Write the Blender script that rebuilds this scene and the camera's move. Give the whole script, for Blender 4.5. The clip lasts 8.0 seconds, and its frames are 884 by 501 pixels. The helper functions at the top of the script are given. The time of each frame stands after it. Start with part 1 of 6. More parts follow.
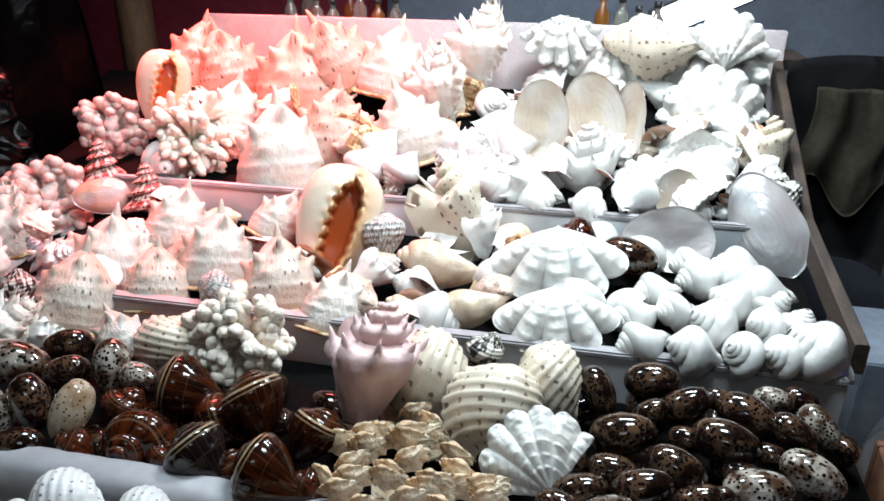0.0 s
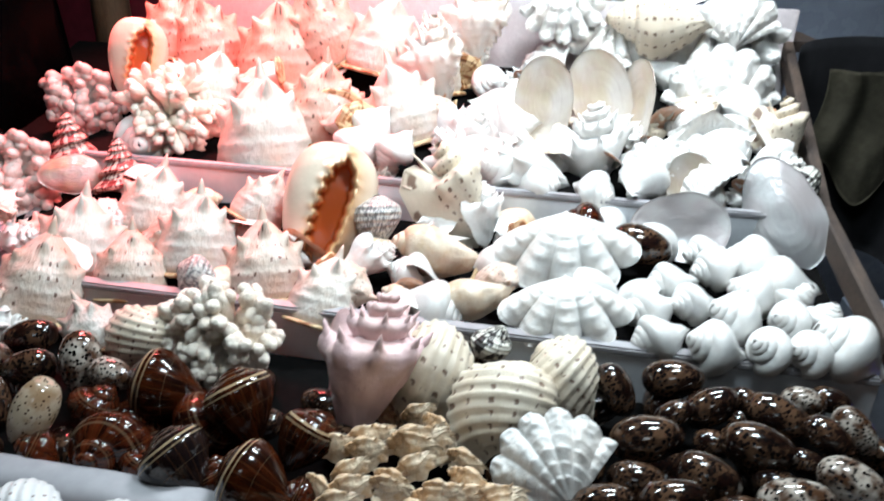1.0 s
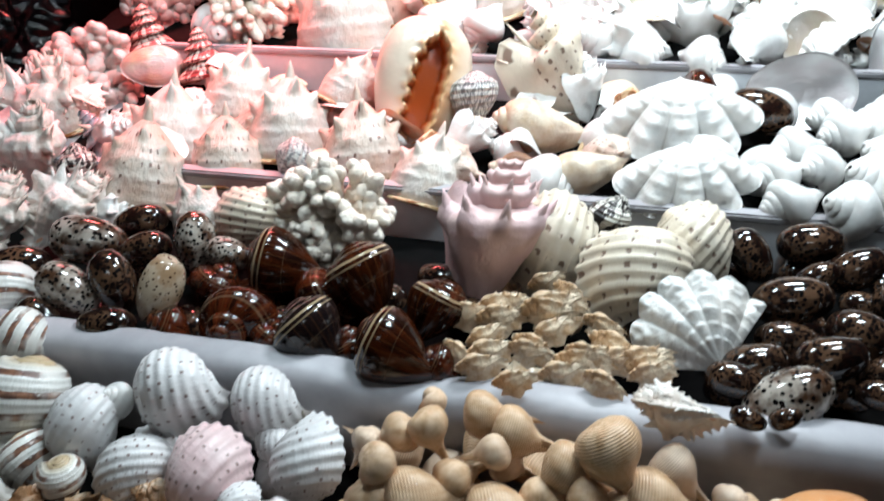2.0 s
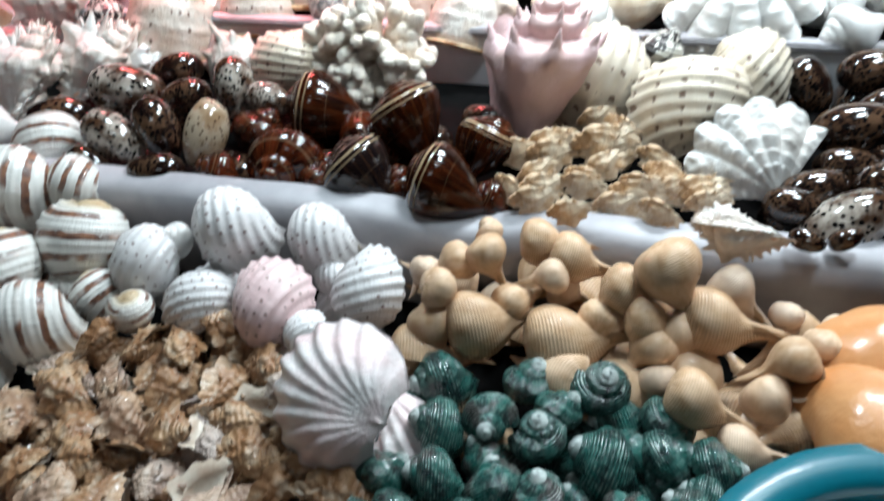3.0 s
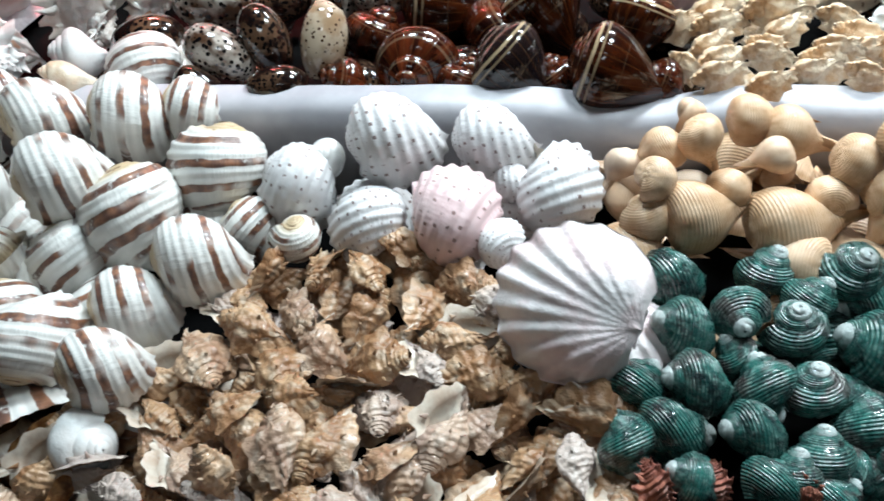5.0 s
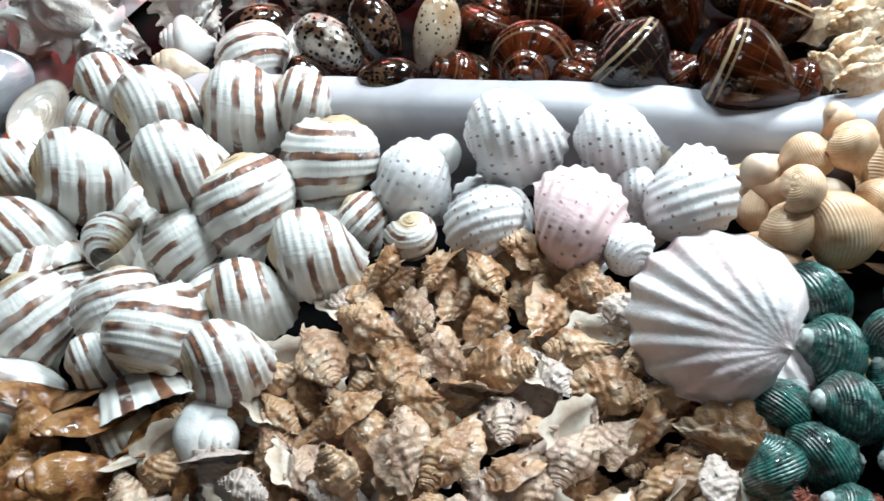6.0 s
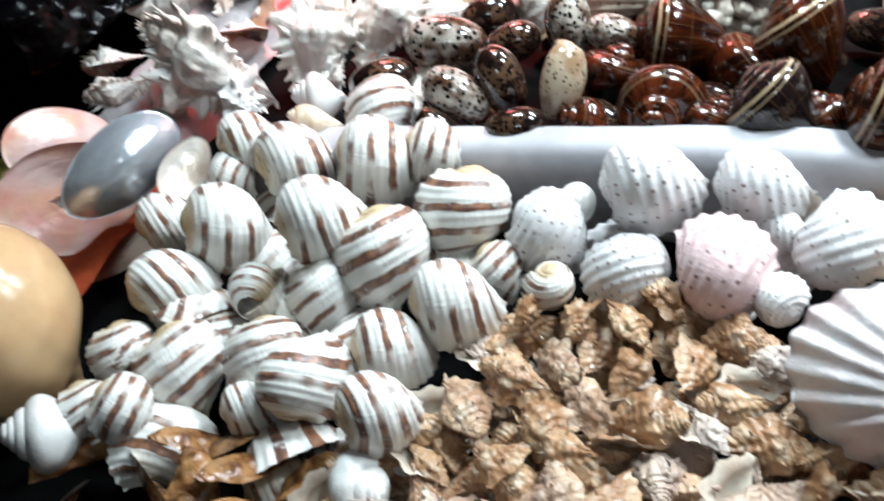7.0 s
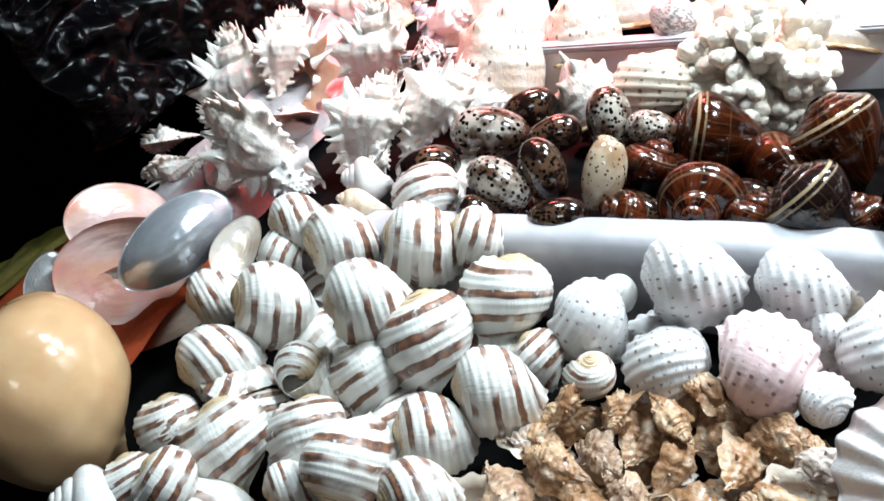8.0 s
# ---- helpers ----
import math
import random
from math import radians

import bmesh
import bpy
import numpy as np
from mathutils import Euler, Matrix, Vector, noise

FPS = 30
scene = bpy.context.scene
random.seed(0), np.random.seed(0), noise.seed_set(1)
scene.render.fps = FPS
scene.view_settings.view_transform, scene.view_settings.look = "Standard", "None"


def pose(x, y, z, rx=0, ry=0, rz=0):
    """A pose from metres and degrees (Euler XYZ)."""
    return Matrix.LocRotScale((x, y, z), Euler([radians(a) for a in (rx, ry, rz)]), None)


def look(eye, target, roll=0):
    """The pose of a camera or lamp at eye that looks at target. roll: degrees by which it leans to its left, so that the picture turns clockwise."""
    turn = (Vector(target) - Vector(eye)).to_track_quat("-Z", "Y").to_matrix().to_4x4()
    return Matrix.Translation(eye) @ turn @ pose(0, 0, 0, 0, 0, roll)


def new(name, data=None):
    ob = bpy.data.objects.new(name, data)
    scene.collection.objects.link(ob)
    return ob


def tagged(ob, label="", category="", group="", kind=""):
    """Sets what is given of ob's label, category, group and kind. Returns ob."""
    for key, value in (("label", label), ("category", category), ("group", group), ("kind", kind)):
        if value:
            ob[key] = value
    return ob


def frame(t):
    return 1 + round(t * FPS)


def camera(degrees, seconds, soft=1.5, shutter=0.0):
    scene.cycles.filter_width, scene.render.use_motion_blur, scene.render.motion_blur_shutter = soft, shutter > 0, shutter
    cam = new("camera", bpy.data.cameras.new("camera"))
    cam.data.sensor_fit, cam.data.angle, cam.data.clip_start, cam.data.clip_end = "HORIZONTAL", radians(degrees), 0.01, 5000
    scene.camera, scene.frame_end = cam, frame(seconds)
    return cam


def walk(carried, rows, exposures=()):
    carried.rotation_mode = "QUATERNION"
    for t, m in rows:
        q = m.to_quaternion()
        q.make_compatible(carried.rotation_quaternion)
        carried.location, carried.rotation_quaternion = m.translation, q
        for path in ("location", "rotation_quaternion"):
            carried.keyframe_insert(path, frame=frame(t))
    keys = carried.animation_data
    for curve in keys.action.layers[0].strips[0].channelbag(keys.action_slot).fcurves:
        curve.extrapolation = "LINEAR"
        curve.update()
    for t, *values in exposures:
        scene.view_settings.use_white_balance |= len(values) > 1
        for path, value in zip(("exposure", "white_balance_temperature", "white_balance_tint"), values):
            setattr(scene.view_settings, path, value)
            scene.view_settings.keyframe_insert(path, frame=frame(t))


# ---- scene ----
cam = camera(63.1, 8.0, soft=1.6, shutter=0.5)
PATH = [
    (0, (-0.006, 0.039, 1.48), (-0.396, 1.839, 0.699), 0.5),
    (0.5, (-0.013, 0.057, 1.478), (-0.412, 1.862, 0.714), 0.8),
    (1, (-0.06, 0.113, 1.444), (-0.384, 1.91, 0.629), 1.8),
    (1.5, (-0.123, 0.119, 1.401), (-0.514, 1.852, 0.482), 0.3),
    (1.7, (-0.141, 0.115, 1.388), (-0.549, 1.816, 0.418), -0.7),
    (2.8, (-0.178, 0.074, 1.347), (-0.606, 1.6, 0.127), -3.9),
    (3, (-0.185, 0.075, 1.338), (-0.626, 1.525, 0.033), -4.6),
    (3.5, (-0.182, 0.056, 1.316), (-0.676, 1.393, -0.086), -5.8),
    (4, (-0.268, 0.067, 1.289), (-0.658, 1.379, -0.169), -9.5),
    (4.2, (-0.305, 0.066, 1.283), (-0.674, 1.389, -0.172), -9.8),
    (5.3, (-0.394, 0.076, 1.311), (-0.834, 1.352, -0.164), -10.8),
    (5.5, (-0.41, 0.079, 1.309), (-0.901, 1.354, -0.151), -11.9),
    (6, (-0.44, 0.077, 1.308), (-0.97, 1.319, -0.168), -12.4),
    (6.5, (-0.458, 0.077, 1.314), (-1.058, 1.302, -0.148), -15.0),
    (7, (-0.486, 0.074, 1.334), (-1.239, 1.313, -0.044), -18.8),
    (7.5, (-0.497, 0.067, 1.355), (-1.324, 1.365, 0.079), -18.4),
    (8, (-0.496, 0.066, 1.363), (-1.325, 1.415, 0.141), -17.2),
]
EXPOSURES = [(0, -1.0), (1.5, -1.0), (2.8, -0.66), (3.5, -0.38), (4, -0.2), (5.5, -0.03), (6.5, 0.2), (7.2, 0.24), (8, 0.28)]
walk(cam, [(t, look(eye, target, roll)) for t, eye, target, roll in PATH], EXPOSURES)

# ---------------------------------------------------------------- light
world = bpy.data.worlds.new("night")
scene.world = world
world.use_nodes = True
world.node_tree.nodes["Background"].inputs["Color"].default_value = (0.30, 0.36, 0.50, 1)
world.node_tree.nodes["Background"].inputs["Strength"].default_value = 0.006
scene.view_settings.exposure = 0.0


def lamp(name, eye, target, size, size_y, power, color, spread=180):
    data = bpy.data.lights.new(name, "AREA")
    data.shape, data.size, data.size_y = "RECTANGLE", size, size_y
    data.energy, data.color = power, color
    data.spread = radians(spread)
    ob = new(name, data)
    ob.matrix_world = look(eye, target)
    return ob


# LED floodlights hung over the stall, and a fill lamp added in front
lamp("flood_light", (-0.66, 1.04, 1.95), (-0.64, 1.00, 0.85), 0.24, 0.14, 15, (0.75, 0.92, 1.0))
lamp("side_light", (0.12, 0.86, 1.95), (0.06, 1.02, 0.90), 0.24, 0.14, 17, (0.77, 0.92, 1.0))
# added fill that brightens the shells' front faces, no real lamp of the stall
lamp("front_fill", (-0.15, -0.35, 2.25), (-0.25, 0.70, 0.85), 0.40, 0.20, 2.2, (0.80, 0.93, 1.0))
lamp("back_light", (0.02, 1.48, 1.95), (0.02, 1.42, 1.1), 0.50, 0.08, 44, (0.84, 0.94, 1.0))
lamp("red_light", (-1.00, 1.90, 1.95), (-0.86, 1.60, 1.0), 0.70, 0.08, 34, (1.0, 0.16, 0.16), 62)

# ---------------------------------------------------------------- materials


def mat(name, rough=0.5, metal=0.0, spec=0.5, coat=0.0):
    m = bpy.data.materials.new(name)
    m.use_nodes = True
    b = m.node_tree.nodes["Principled BSDF"]
    b.inputs["Roughness"].default_value = rough
    b.inputs["Metallic"].default_value = metal
    b.inputs["Specular IOR Level"].default_value = spec
    b.inputs["Coat Weight"].default_value = coat
    b.inputs["Coat Roughness"].default_value = 0.06
    return m


class G:
    """A small writer of node graphs."""

    def __init__(self, m):
        self.m, self.t = m, m.node_tree
        self.b = self.t.nodes["Principled BSDF"]

    def put(self, socket, value):
        if isinstance(value, bpy.types.NodeSocket):
            self.t.links.new(value, socket)
        elif isinstance(value, (tuple, list)) and len(value) == 3 and socket.type == "RGBA":
            socket.default_value = (*value, 1)
        else:
            socket.default_value = value

    def coord(self, which="Object"):
        return self.t.nodes.new("ShaderNodeTexCoord").outputs[which]

    def scaled(self, v, s):
        n = self.t.nodes.new("ShaderNodeMapping")
        self.put(n.inputs["Vector"], v)
        n.inputs["Scale"].default_value = s if isinstance(s, tuple) else (s, s, s)
        return n.outputs[0]

    def sep(self, v):
        n = self.t.nodes.new("ShaderNodeSeparateXYZ")
        self.put(n.inputs[0], v)
        return n.outputs

    def comb(self, x, y, z=0.0):
        n = self.t.nodes.new("ShaderNodeCombineXYZ")
        for i, a in enumerate((x, y, z)):
            self.put(n.inputs[i], a)
        return n.outputs[0]

    def noise(self, v, scale, detail=3.0, rough=0.55):
        n = self.t.nodes.new("ShaderNodeTexNoise")
        self.put(n.inputs["Vector"], v)
        n.inputs["Scale"].default_value, n.inputs["Detail"].default_value = scale, detail
        n.inputs["Roughness"].default_value = rough
        return n.outputs["Fac"]

    def cells(self, v, scale, feature="F1", random=1.0):
        n = self.t.nodes.new("ShaderNodeTexVoronoi")
        n.feature = feature
        self.put(n.inputs["Vector"], v)
        n.inputs["Scale"].default_value = scale
        n.inputs["Randomness"].default_value = random
        return n.outputs["Distance"]

    def math(self, op, a, b=0.0, c=0.0):
        n = self.t.nodes.new("ShaderNodeMath")
        n.operation = op
        for i, x in enumerate((a, b, c)):
            self.put(n.inputs[i], x)
        return n.outputs[0]

    def step(self, v, lo, hi):
        n = self.t.nodes.new("ShaderNodeMapRange")
        n.interpolation_type = "SMOOTHSTEP"
        self.put(n.inputs["Value"], v)
        n.inputs["From Min"].default_value, n.inputs["From Max"].default_value = lo, hi
        return n.outputs["Result"]

    def mix(self, f, a, b):
        n = self.t.nodes.new("ShaderNodeMix")
        n.data_type = "RGBA"
        self.put(n.inputs["Factor"], f)
        self.put(n.inputs["A"], a)
        self.put(n.inputs["B"], b)
        return n.outputs["Result"]

    def hue(self, c, h=0.5, s=1.0, v=1.0):
        n = self.t.nodes.new("ShaderNodeHueSaturation")
        for k, x in (("Color", c), ("Hue", h), ("Saturation", s), ("Value", v)):
            self.put(n.inputs[k], x)
        return n.outputs[0]

    def rnd(self):
        return self.t.nodes.new("ShaderNodeObjectInfo").outputs["Random"]

    def bump(self, h, strength=0.3, dist=0.002):
        n = self.t.nodes.new("ShaderNodeBump")
        n.inputs["Strength"].default_value, n.inputs["Distance"].default_value = strength, dist
        self.put(n.inputs["Height"], h)
        self.t.links.new(n.outputs[0], self.b.inputs["Normal"])

    def color(self, c):
        self.put(self.b.inputs["Base Color"], c)

    def rough(self, r):
        self.put(self.b.inputs["Roughness"], r)

    def var(self, c, amount=0.18):
        """Each object a little lighter or darker, and cloudy at two scales."""
        o = self.coord()
        n = self.noise(o, 3.0, 4.0)
        k = self.math("MULTIPLY_ADD", self.rnd(), amount, 1.0 - amount * 0.6)
        k = self.math("MULTIPLY", k, self.math("MULTIPLY_ADD", n, 0.36, 0.82))
        return self.hue(c, 0.5, 1.0, k)


def surface(name, a, b, scale, rough, bump=0.3, dist=0.002, metal=0.0, stretch=(1, 1, 1), coat=0.0):
    m = mat(name, rough, metal, coat=coat)
    g = G(m)
    o = g.scaled(g.coord(), stretch)
    n = g.noise(o, scale, 6.0)
    n2 = g.noise(o, scale * 9, 4.0)
    f = g.math("MULTIPLY_ADD", n2, 0.35, g.math("MULTIPLY", n, 0.75))
    g.color(g.mix(g.step(f, 0.32, 0.72), a, b))
    g.rough(g.math("MULTIPLY_ADD", n2, 0.25, rough - 0.1))
    g.bump(f, bump, dist)
    return m


BOARD = surface("painted board", (0.44, 0.425, 0.445), (0.31, 0.30, 0.32), 5, 0.45, 0.25)
GREY = surface("grey painted wood", (0.38, 0.37, 0.39), (0.24, 0.23, 0.24), 6, 0.5, 0.3)
FACE = surface("pale laminate", (0.68, 0.70, 0.73), (0.52, 0.54, 0.57), 4, 0.4, 0.2)
PLANK = surface("weathered plank", (0.075, 0.048, 0.034), (0.03, 0.02, 0.017), 7, 0.7, 0.6, 0.003, stretch=(6, 1, 6))
# near-black and dull: shade between the shells is put into the bed colour
BED = surface("shade-black tray bed", (0.0035, 0.003, 0.003), (0.002, 0.002, 0.002), 9, 0.95)
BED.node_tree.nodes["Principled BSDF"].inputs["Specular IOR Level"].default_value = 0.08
SHEET = surface("bluish plastic sheet", (0.34, 0.38, 0.47), (0.24, 0.27, 0.35), 1.5, 0.25, 0.3, 0.03)
CLEAR = surface("pale plastic liner", (0.72, 0.66, 0.66), (0.50, 0.44, 0.45), 6, 0.25, 0.8, 0.008)
BLACK = surface("black plastic sheet", (0.0015, 0.0015, 0.002), (0.001, 0.001, 0.001), 2.5, 0.18, 0.3, 0.03)
BLACK.node_tree.nodes["Principled BSDF"].inputs["Specular IOR Level"].default_value = 0.05
CRUMPLE = surface("crumpled black film", (0.002, 0.001, 0.002), (0.001, 0.001, 0.001), 5, 0.2, 0.3, 0.01)
CRUMPLE.node_tree.nodes["Principled BSDF"].inputs["Specular IOR Level"].default_value = 0.22
RED = surface("dark red cloth wall", (0.24, 0.016, 0.035), (0.14, 0.008, 0.02), 3, 0.8, 0.4)
POST = surface("wooden post", (0.20, 0.10, 0.05), (0.09, 0.045, 0.025), 5, 0.65, 0.5, 0.003, stretch=(6, 6, 1))
CLOTH = surface("khaki cloth", (0.075, 0.065, 0.042), (0.04, 0.035, 0.022), 8, 0.9, 0.5)
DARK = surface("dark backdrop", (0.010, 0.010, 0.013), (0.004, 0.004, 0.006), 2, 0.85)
GROUND = surface("packed earth", (0.06, 0.05, 0.04), (0.03, 0.025, 0.02), 3, 0.95)
RUG = surface("orange woven cloth", (0.62, 0.10, 0.02), (0.42, 0.06, 0.015), 12, 0.85, 0.5)
OLIVE = surface("olive woven cloth", (0.18, 0.15, 0.02), (0.10, 0.08, 0.015), 12, 0.85, 0.5)
TEAL = surface("teal plastic", (0.0, 0.15, 0.20), (0.0, 0.12, 0.165), 4, 0.32, 0.1, coat=0.2)
CRATE = surface("brown crate wood", (0.22, 0.09, 0.045), (0.12, 0.05, 0.03), 6, 0.6, 0.5, stretch=(1, 6, 6))

# ---------------------------------------------------------------- mesh helpers


def mesh_of(bm, name, material, smooth=True):
    me = bpy.data.meshes.new(name)
    bm.normal_update()
    bm.to_mesh(me)
    bm.free()
    for mm in (material if isinstance(material, (list, tuple)) else [material]):
        me.materials.append(mm)
    if smooth:
        me.polygons.foreach_set("use_smooth", [True] * len(me.polygons))
    return me


def part(name, bm, material, parent=None, label="", smooth=True):
    ob = new(name, mesh_of(bm, name, material, smooth))
    if parent:
        ob.parent = parent
    if label:
        ob["label"] = label
    return ob


def block(bm, x0, x1, y0, y1, z0, z1, bevel=0.0, m=None):
    r = bmesh.ops.create_cube(bm, size=1)
    mm = Matrix.Translation(((x0 + x1) / 2, (y0 + y1) / 2, (z0 + z1) / 2)) @ Matrix.Diagonal((x1 - x0, y1 - y0, z1 - z0, 1))
    bmesh.ops.transform(bm, matrix=(m or Matrix()) @ mm, verts=r["verts"])
    if bevel:
        es = list({e for v in r["verts"] for e in v.link_edges})
        bmesh.ops.bevel(bm, geom=es, offset=bevel, segments=2, affect="EDGES")
    return bm


def slab(name, x0, x1, y0, y1, z0, z1, material, label, category, kind="structure", bevel=0.003, wob=0.0):
    bm = bmesh.new()
    block(bm, x0, x1, y0, y1, z0, z1, bevel)
    ob = part(name, bm, material, smooth=False)
    return tagged(ob, label, category, kind=kind)


def grid_sheet(nx, ny, fn, thick=0.0):
    """A sheet of nx by ny cells; fn(u, v) gives its points."""
    bm = bmesh.new()
    vs = [[bm.verts.new(fn(i / nx, j / ny)) for j in range(ny + 1)] for i in range(nx + 1)]
    for i in range(nx):
        for j in range(ny):
            bm.faces.new((vs[i][j], vs[i + 1][j], vs[i + 1][j + 1], vs[i][j + 1]))
    if thick:
        bmesh.ops.solidify(bm, geom=bm.faces[:], thickness=thick)
    return bm


def lerp(a, b, t):
    return a + (b - a) * t


# ---------------------------------------------------------------- the stall
XL, XR = -1.42, 0.40
# bed height along the depth of the stall
BED_Y = [-0.15, 0.10, 0.30, 0.62, 0.67, 1.03, 1.05, 1.39, 1.41, 1.94]
BED_Z = [0.70, 0.74, 0.755, 0.765, 0.80, 0.825, 0.86, 0.92, 0.965, 1.14]


def bed(y):
    return float(np.interp(y, BED_Y, BED_Z))


def tray(name, y0, y1, label):
    bm = bmesh.new()
    pts = [(y0, bed(y0 + 0.004)), (y1, bed(y1 - 0.004))]
    vs = []
    for x in (XL, XR - 0.012):
        for y, z in pts:
            vs.append(bm.verts.new((x, y, z)))
            vs.append(bm.verts.new((x, y, z - 0.02)))
    a0, a1, b0, b1, c0, c1, d0, d1 = vs
    for q in ((a0, c0, d0, b0), (a1, b1, d1, c1), (a0, b0, b1, a1), (c0, c1, d1, d0), (a0, a1, c1, c0), (b0, d0, d1, b1)):
        bm.faces.new(q)
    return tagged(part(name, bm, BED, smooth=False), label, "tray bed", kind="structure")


tray("tray_front", -0.15, 0.62, "near-black front tray bed, coloured as the shade under heaps of shells")
tray("tray_low", 0.68, 1.02, "near-black low tray bed, coloured as the shade between polished shells")
tray("tray_middle", 1.056, 1.392, "near-black middle tray bed, coloured as the shade between white shells")
tray("tray_back", 1.416, 1.93, "near-black sloping back tray bed, coloured as the shade between large shells")


def rail_board():
    """The thick white-covered board before the polished shells, its cover sagging a little."""
    prof = [(0.624, 0.76), (0.622, 0.845), (0.627, 0.872), (0.640, 0.880), (0.664, 0.881), (0.676, 0.873), (0.680, 0.845), (0.680, 0.76)]
    n = 90
    bm = bmesh.new()
    rows = []
    for i in range(n + 1):
        x = lerp(-1.06, 0.385, i / n)
        w = 0.002 * noise.noise((x * 4, 0.3, 0)) + 0.0015 * noise.noise((x * 17, 2.3, 0))
        d = 0.016 * math.exp(-((x + 0.34) / 0.07) ** 2)
        rows.append([bm.verts.new((x, y + w * 0.8, z + (w - d if z > 0.8 else 0))) for y, z in prof])
    for a, b in zip(rows, rows[1:]):
        for j in range(len(prof) - 1):
            bm.faces.new((a[j], b[j], b[j + 1], a[j + 1]))
    bm.faces.new(rows[0])
    bm.faces.new(rows[-1][::-1])
    return tagged(part("rail_board", bm, BOARD), "white plastic-covered board edging the front tray", "board", kind="structure")


rail_board()


def divider(name, y, z0, z1, x0, x1, top, face, label, depth=0.02):
    """A painted board on edge: a face with screw holes under a capping strip."""
    root = tagged(new(name), label, "divider", kind="structure")
    bm = bmesh.new()
    block(bm, x0, x1, y + 0.003, y + depth - 0.003, z0, z1 - 0.012, 0.001)
    part("board", bm, face, root, smooth=False)
    bm = bmesh.new()
    block(bm, x0, x1, y, y + depth, z1 - 0.012, z1, 0.003)
    part("cap", bm, top, root, "grey capping strip", smooth=False)
    return root


divider("divider_low", 1.030, 0.80, 0.905, -1.06, 0.385, GREY, FACE, "pale divider board with a grey cap between trays", 0.024)
divider("divider_middle", 1.394, 0.87, 1.000, -1.06, 0.385, GREY, FACE, "pale divider board with a grey cap below the back tray", 0.02)


def sloped_side(name, x0, x1, pts, drop, material, label):
    bm = bmesh.new()
    rows = []
    for y, z in pts:
        rows.append([bm.verts.new(c) for c in ((x0, y, z - drop), (x0, y, z), (x1, y, z), (x1, y, z - drop))])
    for a, b in zip(rows, rows[1:]):
        for j in range(4):
            k = (j + 1) % 4
            bm.faces.new((a[j], a[k], b[k], b[j]))
    bm.faces.new(rows[0])
    bm.faces.new(rows[-1][::-1])
    bmesh.ops.recalc_face_normals(bm, faces=bm.faces[:])
    bmesh.ops.bevel(bm, geom=[e for e in bm.edges if abs(e.verts[0].co.y - e.verts[1].co.y) > 0.05], offset=0.003, segments=1, affect="EDGES")
    return tagged(part(name, bm, material, smooth=False), label, "side board", kind="structure")


sloped_side("side_board", 0.394, 0.415, [(1.07, 0.945), (1.45, 1.005), (1.97, 1.245)], 0.05, PLANK, "weathered dark wooden side board of the stall")
sloped_side("side_board_far", -1.10, -1.08, [(1.62, 1.155), (1.80, 1.235), (1.97, 1.29)], 0.18, CLEAR, "plastic-covered side board of the stall")
slab("back_board", -1.10, 0.415, 1.94, 1.965, 1.05, 1.30, CLEAR, "pale plastic-covered back board of the stall", "board")
slab("stall_front", XL, 0.415, -0.19, -0.152, 0.0, 0.72, PLANK, "dark wooden front of the stall table", "panel")
slab("ground", -8, 8, -8, 10, -0.06, 0.0, GROUND, "bare packed earth at night", "ground", bevel=0)

# unseen near-black walls and cover, added to close the night round the stall
slab("enclosure_north", -5, 4, 4.6, 4.7, 0, 3.2, DARK, "added near-black wall closing off the unseen surroundings", "wall", bevel=0)
slab("enclosure_west", -3.6, -3.5, -3, 4.6, 0, 3.2, DARK, "added near-black wall closing off the unseen surroundings", "wall", bevel=0)
slab("enclosure_east", 3.5, 3.6, -3, 4.6, 0, 3.2, DARK, "added near-black wall closing off the unseen surroundings", "wall", bevel=0)
slab("enclosure_south", -3.6, 3.6, -3.1, -3, 0, 3.2, DARK, "added near-black wall closing off the unseen surroundings", "wall", bevel=0)
slab("enclosure_top", -3.6, 3.6, -3.1, 4.7, 3.2, 3.26, DARK, "added near-black cover closing off the unseen space above the stall", "awning", bevel=0)

# ---------------------------------------------------------------- shell materials


def shell_mat(name, rough=0.4, coat=0.0, spec=0.5):
    m = mat(name, rough, 0.0, spec, coat)
    g = G(m)
    u, v = g.sep(g.coord("UV"))[:2]
    return m, g, u, v


